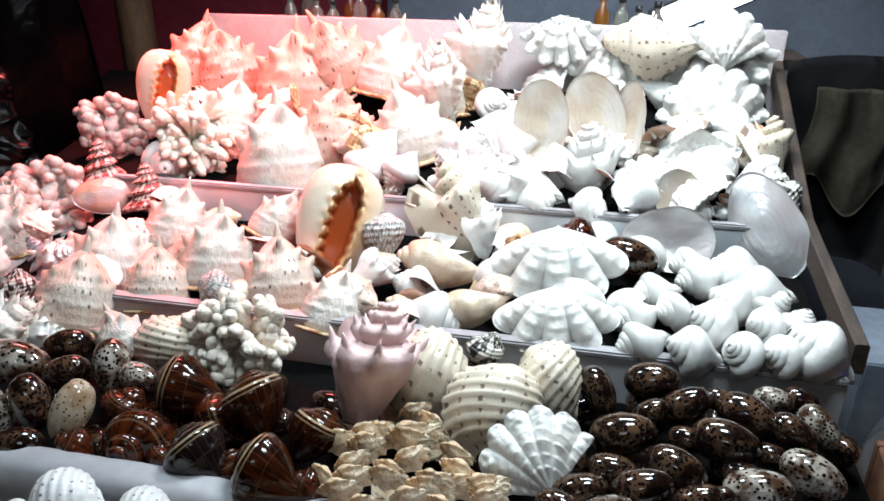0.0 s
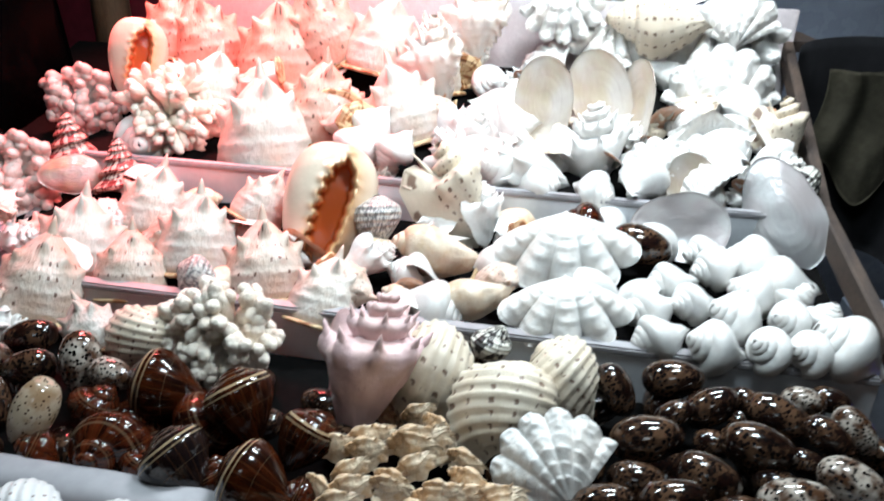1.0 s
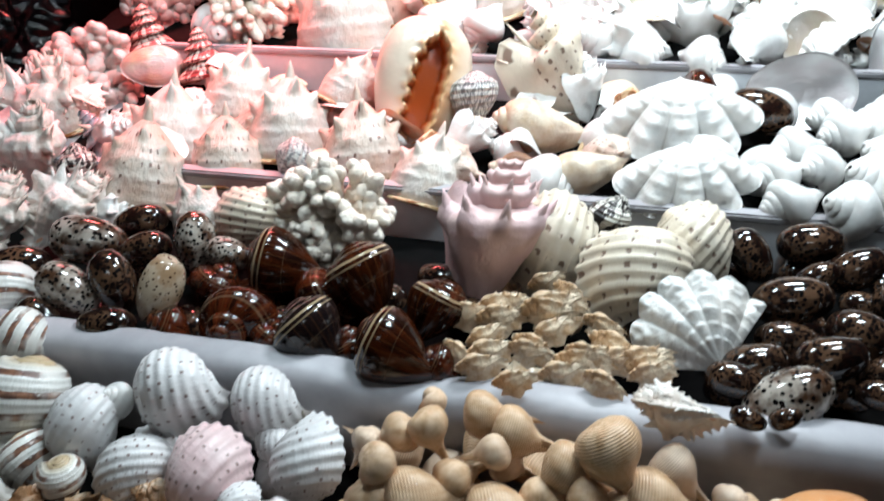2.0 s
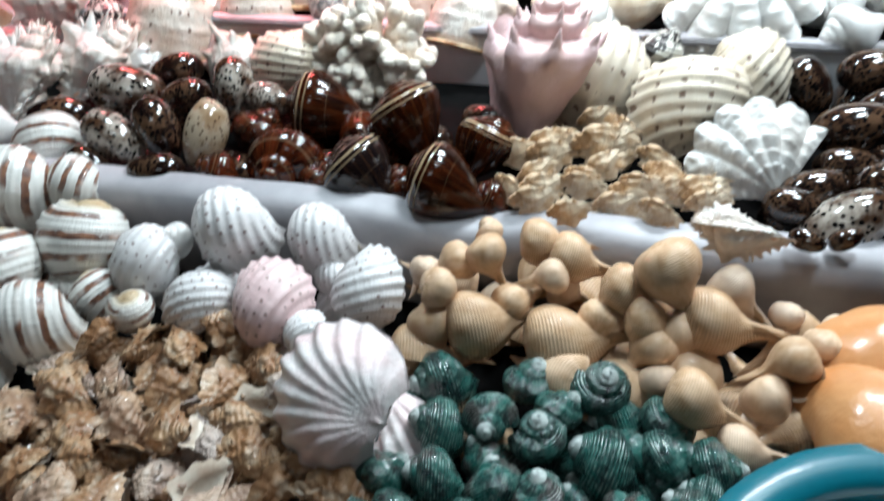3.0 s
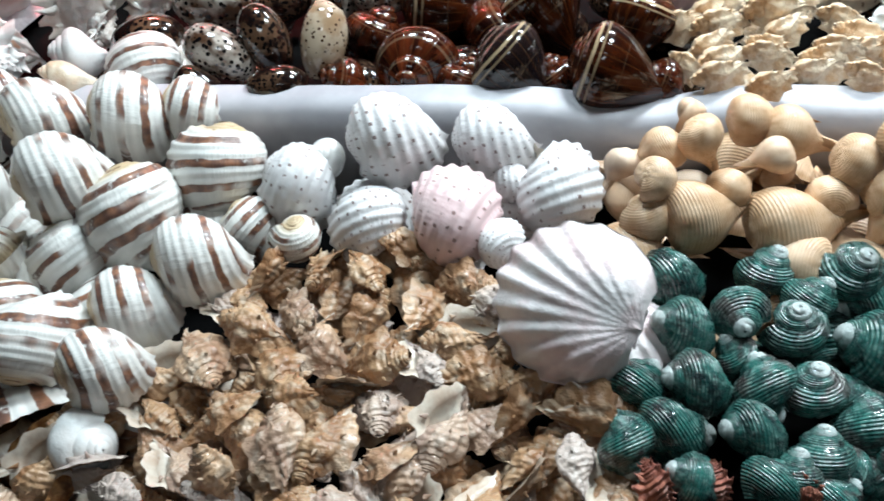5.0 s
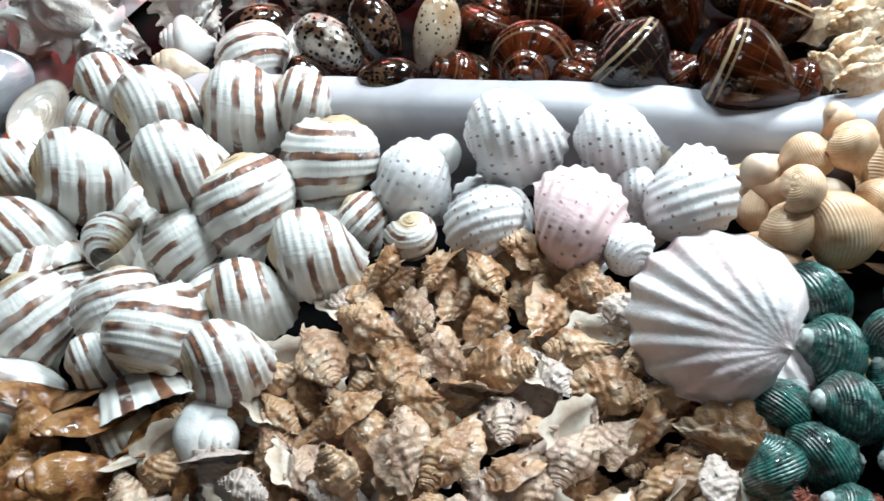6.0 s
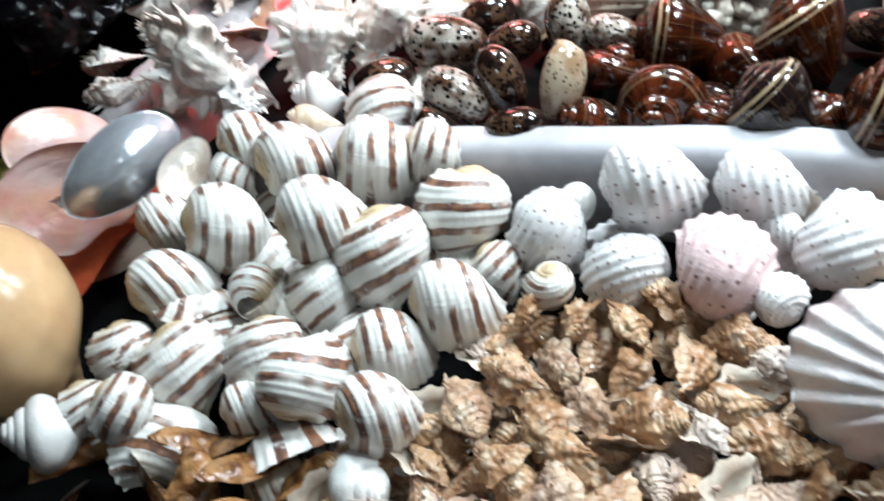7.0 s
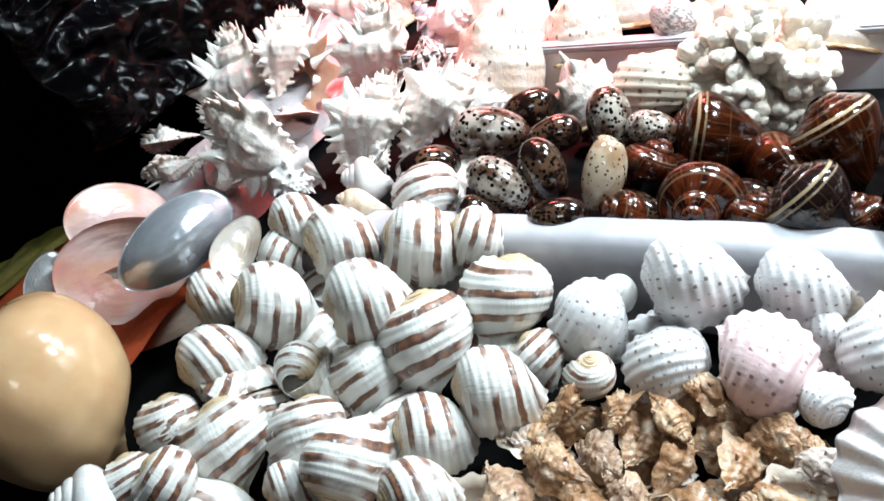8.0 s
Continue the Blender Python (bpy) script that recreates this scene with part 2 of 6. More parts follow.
def m_banded():
    m, g, u, v = shell_mat("banded white shell", 0.38, 0.25)
    w = g.math("MULTIPLY_ADD", g.noise(g.comb(g.math("MULTIPLY", u, 6.0), v), 3.0), 0.05, v)
    f = g.math("FRACT", g.math("MULTIPLY_ADD", w, 5.3, 0.05))
    wide = g.math("MULTIPLY_ADD", g.rnd(), -0.18, 0.69)
    band = g.math("MULTIPLY", g.step(g.math("SUBTRACT", f, wide), -0.02, 0.03), g.step(f, 1.0, 0.95))
    patch = g.step(g.noise(g.comb(g.math("MULTIPLY", u, 5.0), g.math("MULTIPLY", v, 2.0), g.math("MULTIPLY", g.rnd(), 40.0)), 1.0, 2.0), 0.40, 0.54)
    fleck = g.noise(g.comb(g.math("MULTIPLY", u, 22.0), g.math("MULTIPLY", v, 9.0), g.rnd()), 1.0, 3.0)
    band = g.math("MULTIPLY", band, g.math("MULTIPLY_ADD", patch, 0.82, 0.12))
    band = g.math("MULTIPLY", band, g.step(fleck, 0.25, 0.40))
    band = g.math("MULTIPLY", band, g.math("MULTIPLY", g.step(v, 0.10, 0.16), g.step(v, 0.93, 0.86)))
    brown = g.mix(g.step(fleck, 0.40, 0.68), (0.085, 0.022, 0.010), (0.27, 0.10, 0.04))
    white = g.mix(g.step(v, 0.30, 0.05), (0.74, 0.72, 0.68), (0.56, 0.42, 0.24))
    white = g.mix(g.step(u, -0.85, -1.05), white, (0.52, 0.39, 0.24))
    g.color(g.var(g.mix(band, white, brown), 0.10))
    g.bump(g.noise(g.comb(g.math("MULTIPLY", u, 60.0), g.math("MULTIPLY", v, 6.0)), 1.0), 0.15, 0.01)
    return m


def m_dotted(name, base, tint):
    m, g, u, v = shell_mat(name, 0.42, 0.15)
    f = g.math("FRACT", g.math("MULTIPLY", v, 11.0))
    row = g.math("MULTIPLY", g.step(f, 0.30, 0.40), g.step(f, 0.72, 0.62))
    q = g.math("FRACT", g.math("ADD", g.math("MULTIPLY", u, 21.0), g.math("MULTIPLY", g.math("FLOOR", g.math("MULTIPLY", v, 11.0)), 0.37)))
    dot = g.math("MULTIPLY", g.step(q, 0.28, 0.34), g.step(q, 0.60, 0.54))
    some = g.step(g.noise(g.comb(g.math("MULTIPLY", u, 20.0), g.math("MULTIPLY", v, 11.0), g.rnd()), 0.8, 1.0), 0.50, 0.56)
    k = g.math("MULTIPLY", g.math("MULTIPLY", row, dot), g.math("MULTIPLY", some, 0.8))
    body = g.mix(g.noise(g.coord(), 4.0, 4.0), base, tint)
    g.color(g.var(g.mix(k, body, (0.14, 0.06, 0.045)), 0.10))
    g.bump(g.noise(g.comb(g.math("MULTIPLY", u, 45.0), g.math("MULTIPLY", v, 9.0)), 1.0), 0.15, 0.01)
    return m


def m_fig():
    m, g, u, v = shell_mat("tan fig shell", 0.45, 0.1)
    fine = g.math("SINE", g.math("MULTIPLY", v, 260.0))
    n = g.noise(g.comb(g.math("MULTIPLY", u, 12.0), g.math("MULTIPLY", v, 5.0), g.rnd()), 1.0, 4.0)
    c = g.mix(g.step(n, 0.3, 0.7), (0.54, 0.32, 0.17), (0.74, 0.52, 0.34))
    c = g.mix(g.math("MULTIPLY", g.step(g.rnd(), 0.62, 1.0), 0.55), c, (0.62, 0.52, 0.44))
    c = g.mix(g.math("MULTIPLY", g.step(fine, 0.1, 0.9), 0.20), c, (0.34, 0.17, 0.09))
    g.color(g.var(c, 0.22))
    g.bump(fine, 0.2, 0.006)
    return m


def m_turbo():
    m, g, u, v = shell_mat("green turban shell", 0.26, 0.4)
    fine = g.math("SINE", g.math("MULTIPLY", v, 130.0))
    r = g.math("MULTIPLY", g.rnd(), 30.0)
    n = g.noise(g.comb(g.math("MULTIPLY", u, 9.0), g.math("MULTIPLY", v, 3.0), r), 1.0, 6.0, 0.75)
    n2 = g.noise(g.comb(g.math("MULTIPLY", u, 30.0), g.math("MULTIPLY", v, 7.0), r), 1.0, 4.0, 0.7)
    c = g.mix(g.step(n, 0.36, 0.62), (0.010, 0.020, 0.022), (0.030, 0.150, 0.125))
    c = g.mix(g.math("MULTIPLY", g.step(n2, 0.50, 0.68), 0.65), c, (0.10, 0.30, 0.25))
    brown = g.step(g.noise(g.coord(), 2.0, 3.0), 0.48, 0.62)
    c = g.mix(g.math("MULTIPLY", brown, g.math("MULTIPLY_ADD", g.step(g.rnd(), 0.3, 0.8), 0.75, 0.1)), c, (0.055, 0.040, 0.038))
    pale = g.math("MULTIPLY", g.step(n2, 0.50, 0.60), g.step(fine, 0.0, 0.9))
    c = g.mix(g.math("MULTIPLY", pale, 0.38), c, (0.46, 0.52, 0.47))
    c = g.mix(g.math("MULTIPLY", g.step(fine, -0.4, -0.95), 0.4), c, (0.008, 0.012, 0.013))
    tip = g.step(u, -1.9, -2.4)
    c = g.mix(g.math("MULTIPLY", tip, 0.75), c, (0.62, 0.68, 0.66))
    g.color(g.var(c, 0.4))
    g.rough(g.math("MULTIPLY_ADD", n2, 0.35, 0.12))
    g.bump(g.math("MULTIPLY_ADD", fine, 0.5, g.noise(g.coord(), 16.0)), 0.4, 0.010)
    return m


def m_frog():
    m, g, u, v = shell_mat("brown frog shell", 0.42, 0.2)
    o = g.coord()
    r = g.math("MULTIPLY", g.rnd(), 30.0)
    n = g.noise(o, 2.2, 3.0, 0.5)
    n2 = g.noise(g.comb(g.math("MULTIPLY", u, 9.0), g.math("MULTIPLY", v, 4.0), r), 1.0, 4.0)
    c = g.mix(g.step(n, 0.36, 0.64), (0.30, 0.14, 0.060), (0.48, 0.29, 0.16))
    c = g.mix(g.math("MULTIPLY", g.step(n2, 0.48, 0.70), 0.7), c, (0.56, 0.45, 0.34))
    c = g.mix(g.math("MULTIPLY", g.step(n2, 0.40, 0.28), 0.45), c, (0.18, 0.085, 0.045))
    c = g.mix(g.math("MULTIPLY", g.step(g.rnd(), 0.5, 1.0), 0.6), c, (0.44, 0.42, 0.42))
    g.color(g.var(c, 0.30))
    g.bump(g.math("MULTIPLY_ADD", g.math("SINE", g.math("MULTIPLY", v, 60.0)), 0.06, g.noise(o, 7.0)), 0.3, 0.03)
    return m


def m_cone(name, deep, warm, band=0.7):
    m, g, u, v = shell_mat(name, 0.13, 0.4, 0.28)
    fine = g.step(g.math("SINE", g.math("MULTIPLY", u, 150.0)), 0.75, 1.0)
    w = g.math("MULTIPLY_ADD", g.noise(g.comb(g.math("MULTIPLY", u, 5.0), v), 2.0), 0.02, v)
    b1 = g.math("MULTIPLY", g.step(w, 0.305, 0.315), g.step(w, 0.345, 0.335))
    b2 = g.math("MULTIPLY", g.step(w, 0.375, 0.382), g.step(w, 0.402, 0.392))
    b3 = g.math("MULTIPLY", g.step(w, 0.60, 0.605), g.step(w, 0.615, 0.610))
    line = g.math("MAXIMUM", g.math("MAXIMUM", b1, g.math("MULTIPLY", b2, 0.55)), g.math("MULTIPLY", b3, 0.08))
    n = g.noise(g.comb(g.math("MULTIPLY", u, 14.0), g.math("MULTIPLY", v, 2.0), g.rnd()), 1.0, 4.0)
    c = g.mix(g.step(n, 0.35, 0.70), deep, warm)
    c = g.mix(g.math("MULTIPLY", fine, 0.12), c, (0.20, 0.08, 0.025))
    c = g.mix(g.math("MULTIPLY", line, band), c, (0.50, 0.36, 0.22))
    g.color(g.var(c, 0.3))
    g.bump(fine, 0.12, 0.006)
    return m


def m_cowrie(name, ground_a, ground_b, spot, size, lo, hi):
    m = mat(name, 0.12, 0.0, 0.4, 0.55)
    g = G(m)
    o = g.coord()
    jit = g.comb(g.rnd(), 0.0, 0.0)
    vec = g.t.nodes.new("ShaderNodeVectorMath")
    g.put(vec.inputs[0], o)
    g.put(vec.inputs[1], g.scaled(jit, 7.0))
    p = vec.outputs[0]
    d = g.cells(p, size, "F1", 0.9)
    k = g.math("MULTIPLY_ADD", g.noise(p, 9.0, 3.0), 0.22, d)
    spots = g.step(k, hi, lo)
    x, y, z = g.sep(o)[:3]
    c = g.mix(g.step(g.noise(p, 3.0, 3.0), 0.38, 0.62), ground_a, ground_b)
    c = g.mix(spots, c, spot)
    c = g.mix(g.step(g.math("MULTIPLY_ADD", g.noise(p, 5.0), 0.12, z), -0.10, -0.17), c, (0.66, 0.62, 0.56))
    g.color(g.var(c, 0.25))
    return m


def m_helmet(name, a, b, dots):
    m, g, u, v = shell_mat(name, 0.42, 0.15)
    n = g.noise(g.coord(), 3.0, 4.0)
    c = g.mix(g.step(n, 0.35, 0.65), a, b)
    f = g.math("FRACT", g.math("MULTIPLY", v, 8.0))
    row = g.math("MULTIPLY", g.step(f, 0.30, 0.38), g.step(f, 0.70, 0.62))
    q = g.math("FRACT", g.math("MULTIPLY", u, 19.0))
    dot = g.math("MULTIPLY", g.step(q, 0.25, 0.35), g.step(q, 0.68, 0.58))
    some = g.step(g.noise(g.comb(g.math("MULTIPLY", u, 19.0), g.math("MULTIPLY", v, 8.0), g.rnd()), 0.9, 1.0), 0.50, 0.56)
    c = g.mix(g.math("MULTIPLY", g.math("MULTIPLY", row, dot), g.math("MULTIPLY", some, dots)), c, (0.11, 0.045, 0.03))
    g.color(g.var(c, 0.14))
    g.bump(g.noise(g.comb(g.math("MULTIPLY", u, 30.0), g.math("MULTIPLY", v, 14.0)), 1.0, 4.0), 0.3, 0.012)
    return m


def m_plain(name, a, b, rough=0.4, coat=0.2, scale=5.0, bump=0.25, lines=0.0):
    m, g, u, v = shell_mat(name, rough, coat)
    o = g.coord()
    n = g.noise(o, scale, 5.0, 0.6)
    c = g.mix(g.step(n, 0.35, 0.68), a, b)
    g.color(g.var(c, 0.14))
    h = g.noise(o, scale * 5, 4.0)
    if lines:
        h = g.math("ADD", h, g.math("SINE", g.math("MULTIPLY_ADD", n, 3.0, g.math("MULTIPLY", v, lines))))
    g.bump(h, bump, 0.01)
    return m


def m_dashes(name, base, tint, dash, rows):
    m, g, u, v = shell_mat(name, 0.42, 0.15)
    f = g.math("FRACT", g.math("MULTIPLY", v, rows))
    wig = g.noise(g.comb(g.math("MULTIPLY", u, 24.0), g.math("MULTIPLY", v, rows), g.rnd()), 1.0, 2.0)
    q = g.math("FRACT", g.math("MULTIPLY_ADD", wig, 0.5, g.math("MULTIPLY", u, 13.0)))
    dot = g.math("MULTIPLY", g.step(q, 0.0, 0.05), g.step(q, 0.26, 0.18))
    row = g.math("MULTIPLY", g.step(f, 0.22, 0.34), g.step(f, 0.78, 0.66))
    some = g.step(wig, 0.40, 0.48)
    c = g.mix(g.noise(g.coord(), 3.5, 4.0), base, tint)
    c = g.mix(g.math("MULTIPLY", g.math("MULTIPLY", row, dot), g.math("MULTIPLY", some, 0.85)), c, dash)
    g.color(g.var(c, 0.12))
    g.bump(g.noise(g.comb(g.math("MULTIPLY", u, 40.0), g.math("MULTIPLY", v, 8.0)), 1.0), 0.2, 0.01)
    return m


def m_marbled(name, base, dark, scale):
    m, g, u, v = shell_mat(name, 0.4, 0.2)
    n = g.noise(g.comb(g.math("MULTIPLY", u, 26.0), g.math("MULTIPLY", v, 4.0), g.rnd()), scale, 3.0)
    c = g.mix(g.step(n, 0.47, 0.53), base, dark)
    g.color(g.var(c, 0.15))
    g.bump(g.math("ADD", n, g.math("SINE", g.math("MULTIPLY", v, 60.0))), 0.3, 0.02)
    return m


def m_nacre(name, a, b, rough=0.22, metal=0.25):
    m = mat(name, rough, metal, 0.6, 0.6)
    g = G(m)
    o = g.coord()
    n = g.noise(g.scaled(o, (1.0, 1.6, 1.6)), 1.6, 2.0)
    c = g.mix(g.step(n, 0.35, 0.65), a, b)
    c = g.hue(c, g.math("MULTIPLY_ADD", g.noise(o, 5.0), 0.10, 0.45), 1.2)
    g.color(g.var(c, 0.1))
    g.bump(g.noise(g.scaled(o, (1.0, 3.0, 3.0)), 6.0, 4.0), 0.12, 0.02)
    return m


def m_bull():
    """Cream outer lip, deep orange mouth: colour set by the height above the mouth's floor, as the shell grows it."""
    m, g, u, v = shell_mat("bullmouth shell", 0.28, 0.5)
    n = g.noise(g.coord(), 4.0, 3.0)
    c = g.mix(g.step(g.math("MULTIPLY_ADD", n, 0.25, v), 0.25, 0.75), (0.66, 0.36, 0.16), (0.64, 0.53, 0.42))
    c = g.mix(g.step(g.math("MULTIPLY_ADD", n, 0.06, v), 0.24, 0.08), c, (0.50, 0.10, 0.02))
    g.color(c)
    g.bump(n, 0.15, 0.02)
    return m


WHITE = m_plain("polished white shell", (0.76, 0.75, 0.73), (0.68, 0.65, 0.62), 0.28, 0.4, 4.0, 0.12)
CLAM = m_plain("chalky white clam", (0.68, 0.67, 0.65), (0.58, 0.54, 0.50), 0.5, 0.05, 3.0, 0.2)
THROAT = m_plain("cream shell mouth", (0.70, 0.62, 0.52), (0.56, 0.42, 0.32), 0.25, 0.4, 4.0, 0.1)
PEACH = m_plain("peach shell mouth", (0.72, 0.45, 0.32), (0.62, 0.28, 0.16), 0.22, 0.5, 4.0, 0.1)
LIP = m_marbled("tan barred lip", (0.66, 0.48, 0.28), (0.30, 0.12, 0.04), 0.6)
TANMOUTH = m_plain("tan shell mouth", (0.42, 0.26, 0.15), (0.30, 0.17, 0.09), 0.3, 0.3, 4.0, 0.1)
DARKMOUTH = m_plain("dark shell mouth", (0.10, 0.045, 0.03), (0.04, 0.02, 0.015), 0.25, 0.5, 4.0, 0.1)
GREENMOUTH = m_plain("pearly shell mouth", (0.45, 0.50, 0.48), (0.25, 0.30, 0.30), 0.2, 0.5, 4.0, 0.1)
CORAL = m_plain("white coral", (0.80, 0.73, 0.64), (0.70, 0.59, 0.49), 0.7, 0.0, 5.0, 0.5)
PINKCORAL = m_plain("pinkish coral under plastic", (0.70, 0.58, 0.54), (0.54, 0.42, 0.38), 0.45, 0.35, 6.0, 0.35)
MUREX = m_plain("white murex", (0.80, 0.77, 0.73), (0.64, 0.53, 0.45), 0.45, 0.1, 3.0, 0.4)
YMUREX = m_plain("cream murex", (0.76, 0.62, 0.46), (0.56, 0.34, 0.18), 0.45, 0.15, 4.0, 0.3)
RMUREX = m_plain("reddish murex", (0.44, 0.15, 0.09), (0.26, 0.075, 0.05), 0.5, 0.1, 4.0, 0.6, 60.0)
PINKCONCH = m_plain("lilac pink conch", (0.76, 0.53, 0.54), (0.66, 0.45, 0.42), 0.45, 0.15, 3.0, 0.25, 8.0)
MELON = m_plain("cream-orange melon shell", (0.60, 0.39, 0.21), (0.54, 0.31, 0.16), 0.22, 0.5, 2.0, 0.05, 50.0)
ORANGE = m_plain("smooth orange shell", (0.68, 0.33, 0.14), (0.60, 0.25, 0.09), 0.3, 0.4, 2.5, 0.12)
EAR = m_plain("glossy brown conch", (0.11, 0.034, 0.010), (0.38, 0.19, 0.075), 0.2, 0.5, 5.0, 0.3, 25.0)
PENSHELL = m_nacre("grey-brown pearly valve", (0.60, 0.56, 0.52), (0.50, 0.42, 0.35), 0.2, 0.15)
SILVER = m_nacre("silver pearl", (0.60, 0.62, 0.66), (0.42, 0.43, 0.46), 0.22, 0.55)
PEARL = m_nacre("mother of pearl", (0.60, 0.60, 0.60), (0.44, 0.40, 0.40), 0.25, 0.25)
PINKPEARL = m_nacre("pink pearl", (0.74, 0.58, 0.55), (0.70, 0.40, 0.34), 0.25, 0.1)
BANDED, FIG, TURBO, FROG, BULL = m_banded(), m_fig(), m_turbo(), m_frog(), m_bull()
DOTTED = m_dotted("dotted white tun", (0.74, 0.73, 0.73), (0.64, 0.60, 0.59))
DOTPINK = m_dotted("dotted pink tun", (0.70, 0.46, 0.47), (0.66, 0.54, 0.52))
CONE = m_cone("polished brown cone", (0.007, 0.002, 0.0015), (0.060, 0.012, 0.003))
SNAIL = m_cone("polished red-brown snail", (0.008, 0.002, 0.0015), (0.085, 0.016, 0.005), 0.12)
BLACKCONE = m_cone("polished black cone", (0.007, 0.005, 0.006), (0.018, 0.009, 0.007))
COWRIE = m_cowrie("dark tiger cowrie", (0.010, 0.004, 0.003), (0.085, 0.045, 0.026), (0.004, 0.003, 0.003), 15.0, 0.50, 0.60)
PALECOWRIE = m_cowrie("pale tiger cowrie", (0.40, 0.35, 0.30), (0.06, 0.028, 0.015), (0.005, 0.004, 0.004), 13.0, 0.44, 0.53)
TANCOWRIE = m_cowrie("tan cowrie", (0.30, 0.19, 0.11), (0.46, 0.36, 0.26), (0.05, 0.022, 0.012), 14.0, 0.34, 0.42)
HELMET = m_helmet("spotted helmet", (0.62, 0.54, 0.47), (0.50, 0.37, 0.29), 0.9)
PALEHELMET = m_helmet("pale helmet", (0.62, 0.58, 0.53), (0.52, 0.43, 0.36), 0.12)
ORANGEHELMET = m_helmet("orange helmet", (0.60, 0.40, 0.33), (0.50, 0.27, 0.20), 0.9)
DASHED = m_dashes("dashed cream shell", (0.72, 0.66, 0.56), (0.58, 0.46, 0.33), (0.12, 0.05, 0.03), 11.0)
CREAM = m_plain("cream volute", (0.70, 0.60, 0.48), (0.58, 0.42, 0.28), 0.35, 0.3, 5.0, 0.2, 20.0)
TROCHUS = m_marbled("red marbled top shell", (0.60, 0.50, 0.44), (0.17, 0.03, 0.03), 1.0)
BLACKTROCHUS = m_marbled("black marbled top shell", (0.62, 0.60, 0.54), (0.02, 0.015, 0.015), 0.9)
LATTICE = m_marbled("grey latticed shell", (0.62, 0.60, 0.56), (0.20, 0.19, 0.19), 3.0)

# ---------------------------------------------------------------- shell meshes


def smooth_curve(P, n):
    """n + 1 points evenly along a soft curve through P."""
    P = np.array(P, float)
    Q = np.vstack([2 * P[0] - P[1], P, 2 * P[-1] - P[-2]])
    out = []
    for i in range(1, len(Q) - 2):
        for t in np.linspace(0, 1, 12, endpoint=False):
            a, b, c, d = Q[i - 1], Q[i], Q[i + 1], Q[i + 2]
            out.append(0.5 * (2 * b + (c - a) * t + (2 * a - 5 * b + 4 * c - d) * t * t + (3 * b - a - 3 * c + d) * t ** 3))
    out.append(P[-1])
    out = np.array(out)
    s = np.r_[0, np.cumsum(np.linalg.norm(np.diff(out, axis=0), axis=1))]
    g = np.linspace(0, s[-1], n + 1)
    return np.c_[np.interp(g, s, out[:, 0]), np.interp(g, s, out[:, 1])]


def raw_mesh(name, V, F, UV, material):
    me = bpy.data.meshes.new(name)
    me.from_pydata([tuple(map(float, v)) for v in V], [], F)
    layer = me.uv_layers.new(name="UVMap")
    idx = np.zeros(len(me.loops), int)
    me.loops.foreach_get("vertex_index", idx)
    layer.data.foreach_set("uv", np.array(UV, float)[idx].ravel())
    me.materials.append(material)
    me.polygons.foreach_set("use_smooth", [True] * len(me.polygons))
    me.update()
    return me


def strip(V, F, UV, rows, uvs, flip=False):
    base = len(V)
    n = len(rows[0])
    for r, w in zip(rows, uvs):
        V.extend(r)
        UV.extend(w)
    for i in range(len(rows) - 1):
        for j in range(n - 1):
            a = base + i * n + j
            q = (a, a + 1, a + n + 1, a + n)
            F.append(q[::-1] if flip else q)


def spine(V, F, UV, root, way, length, width, up=(0, 0, 0), uv=(0, 0.5), sides=6, segs=4, blunt=0.08):
    """A tapering, bending spike."""
    way = Vector(way).normalized()
    up = Vector(up)
    base = len(V)
    for i in range(segs + 1):
        t = i / segs
        c = Vector(root) + way * (length * t) + up * (length * t * t)
        d = (way + up * 2 * t).normalized()
        a = d.orthogonal().normalized()
        b = d.cross(a)
        r = width * ((1 - t) ** 0.8 * (1 - blunt) + blunt)
        for k in range(sides):
            w = 2 * math.pi * k / sides
            V.append(c + (a * math.cos(w) + b * math.sin(w)) * r)
            UV.append(uv)
    for i in range(segs):
        for k in range(sides):
            k2 = (k + 1) % sides
            F.append((base + i * sides + k, base + i * sides + k2, base + (i + 1) * sides + k2, base + (i + 1) * sides + k))
    F.append(tuple(base + segs * sides + k for k in range(sides)))


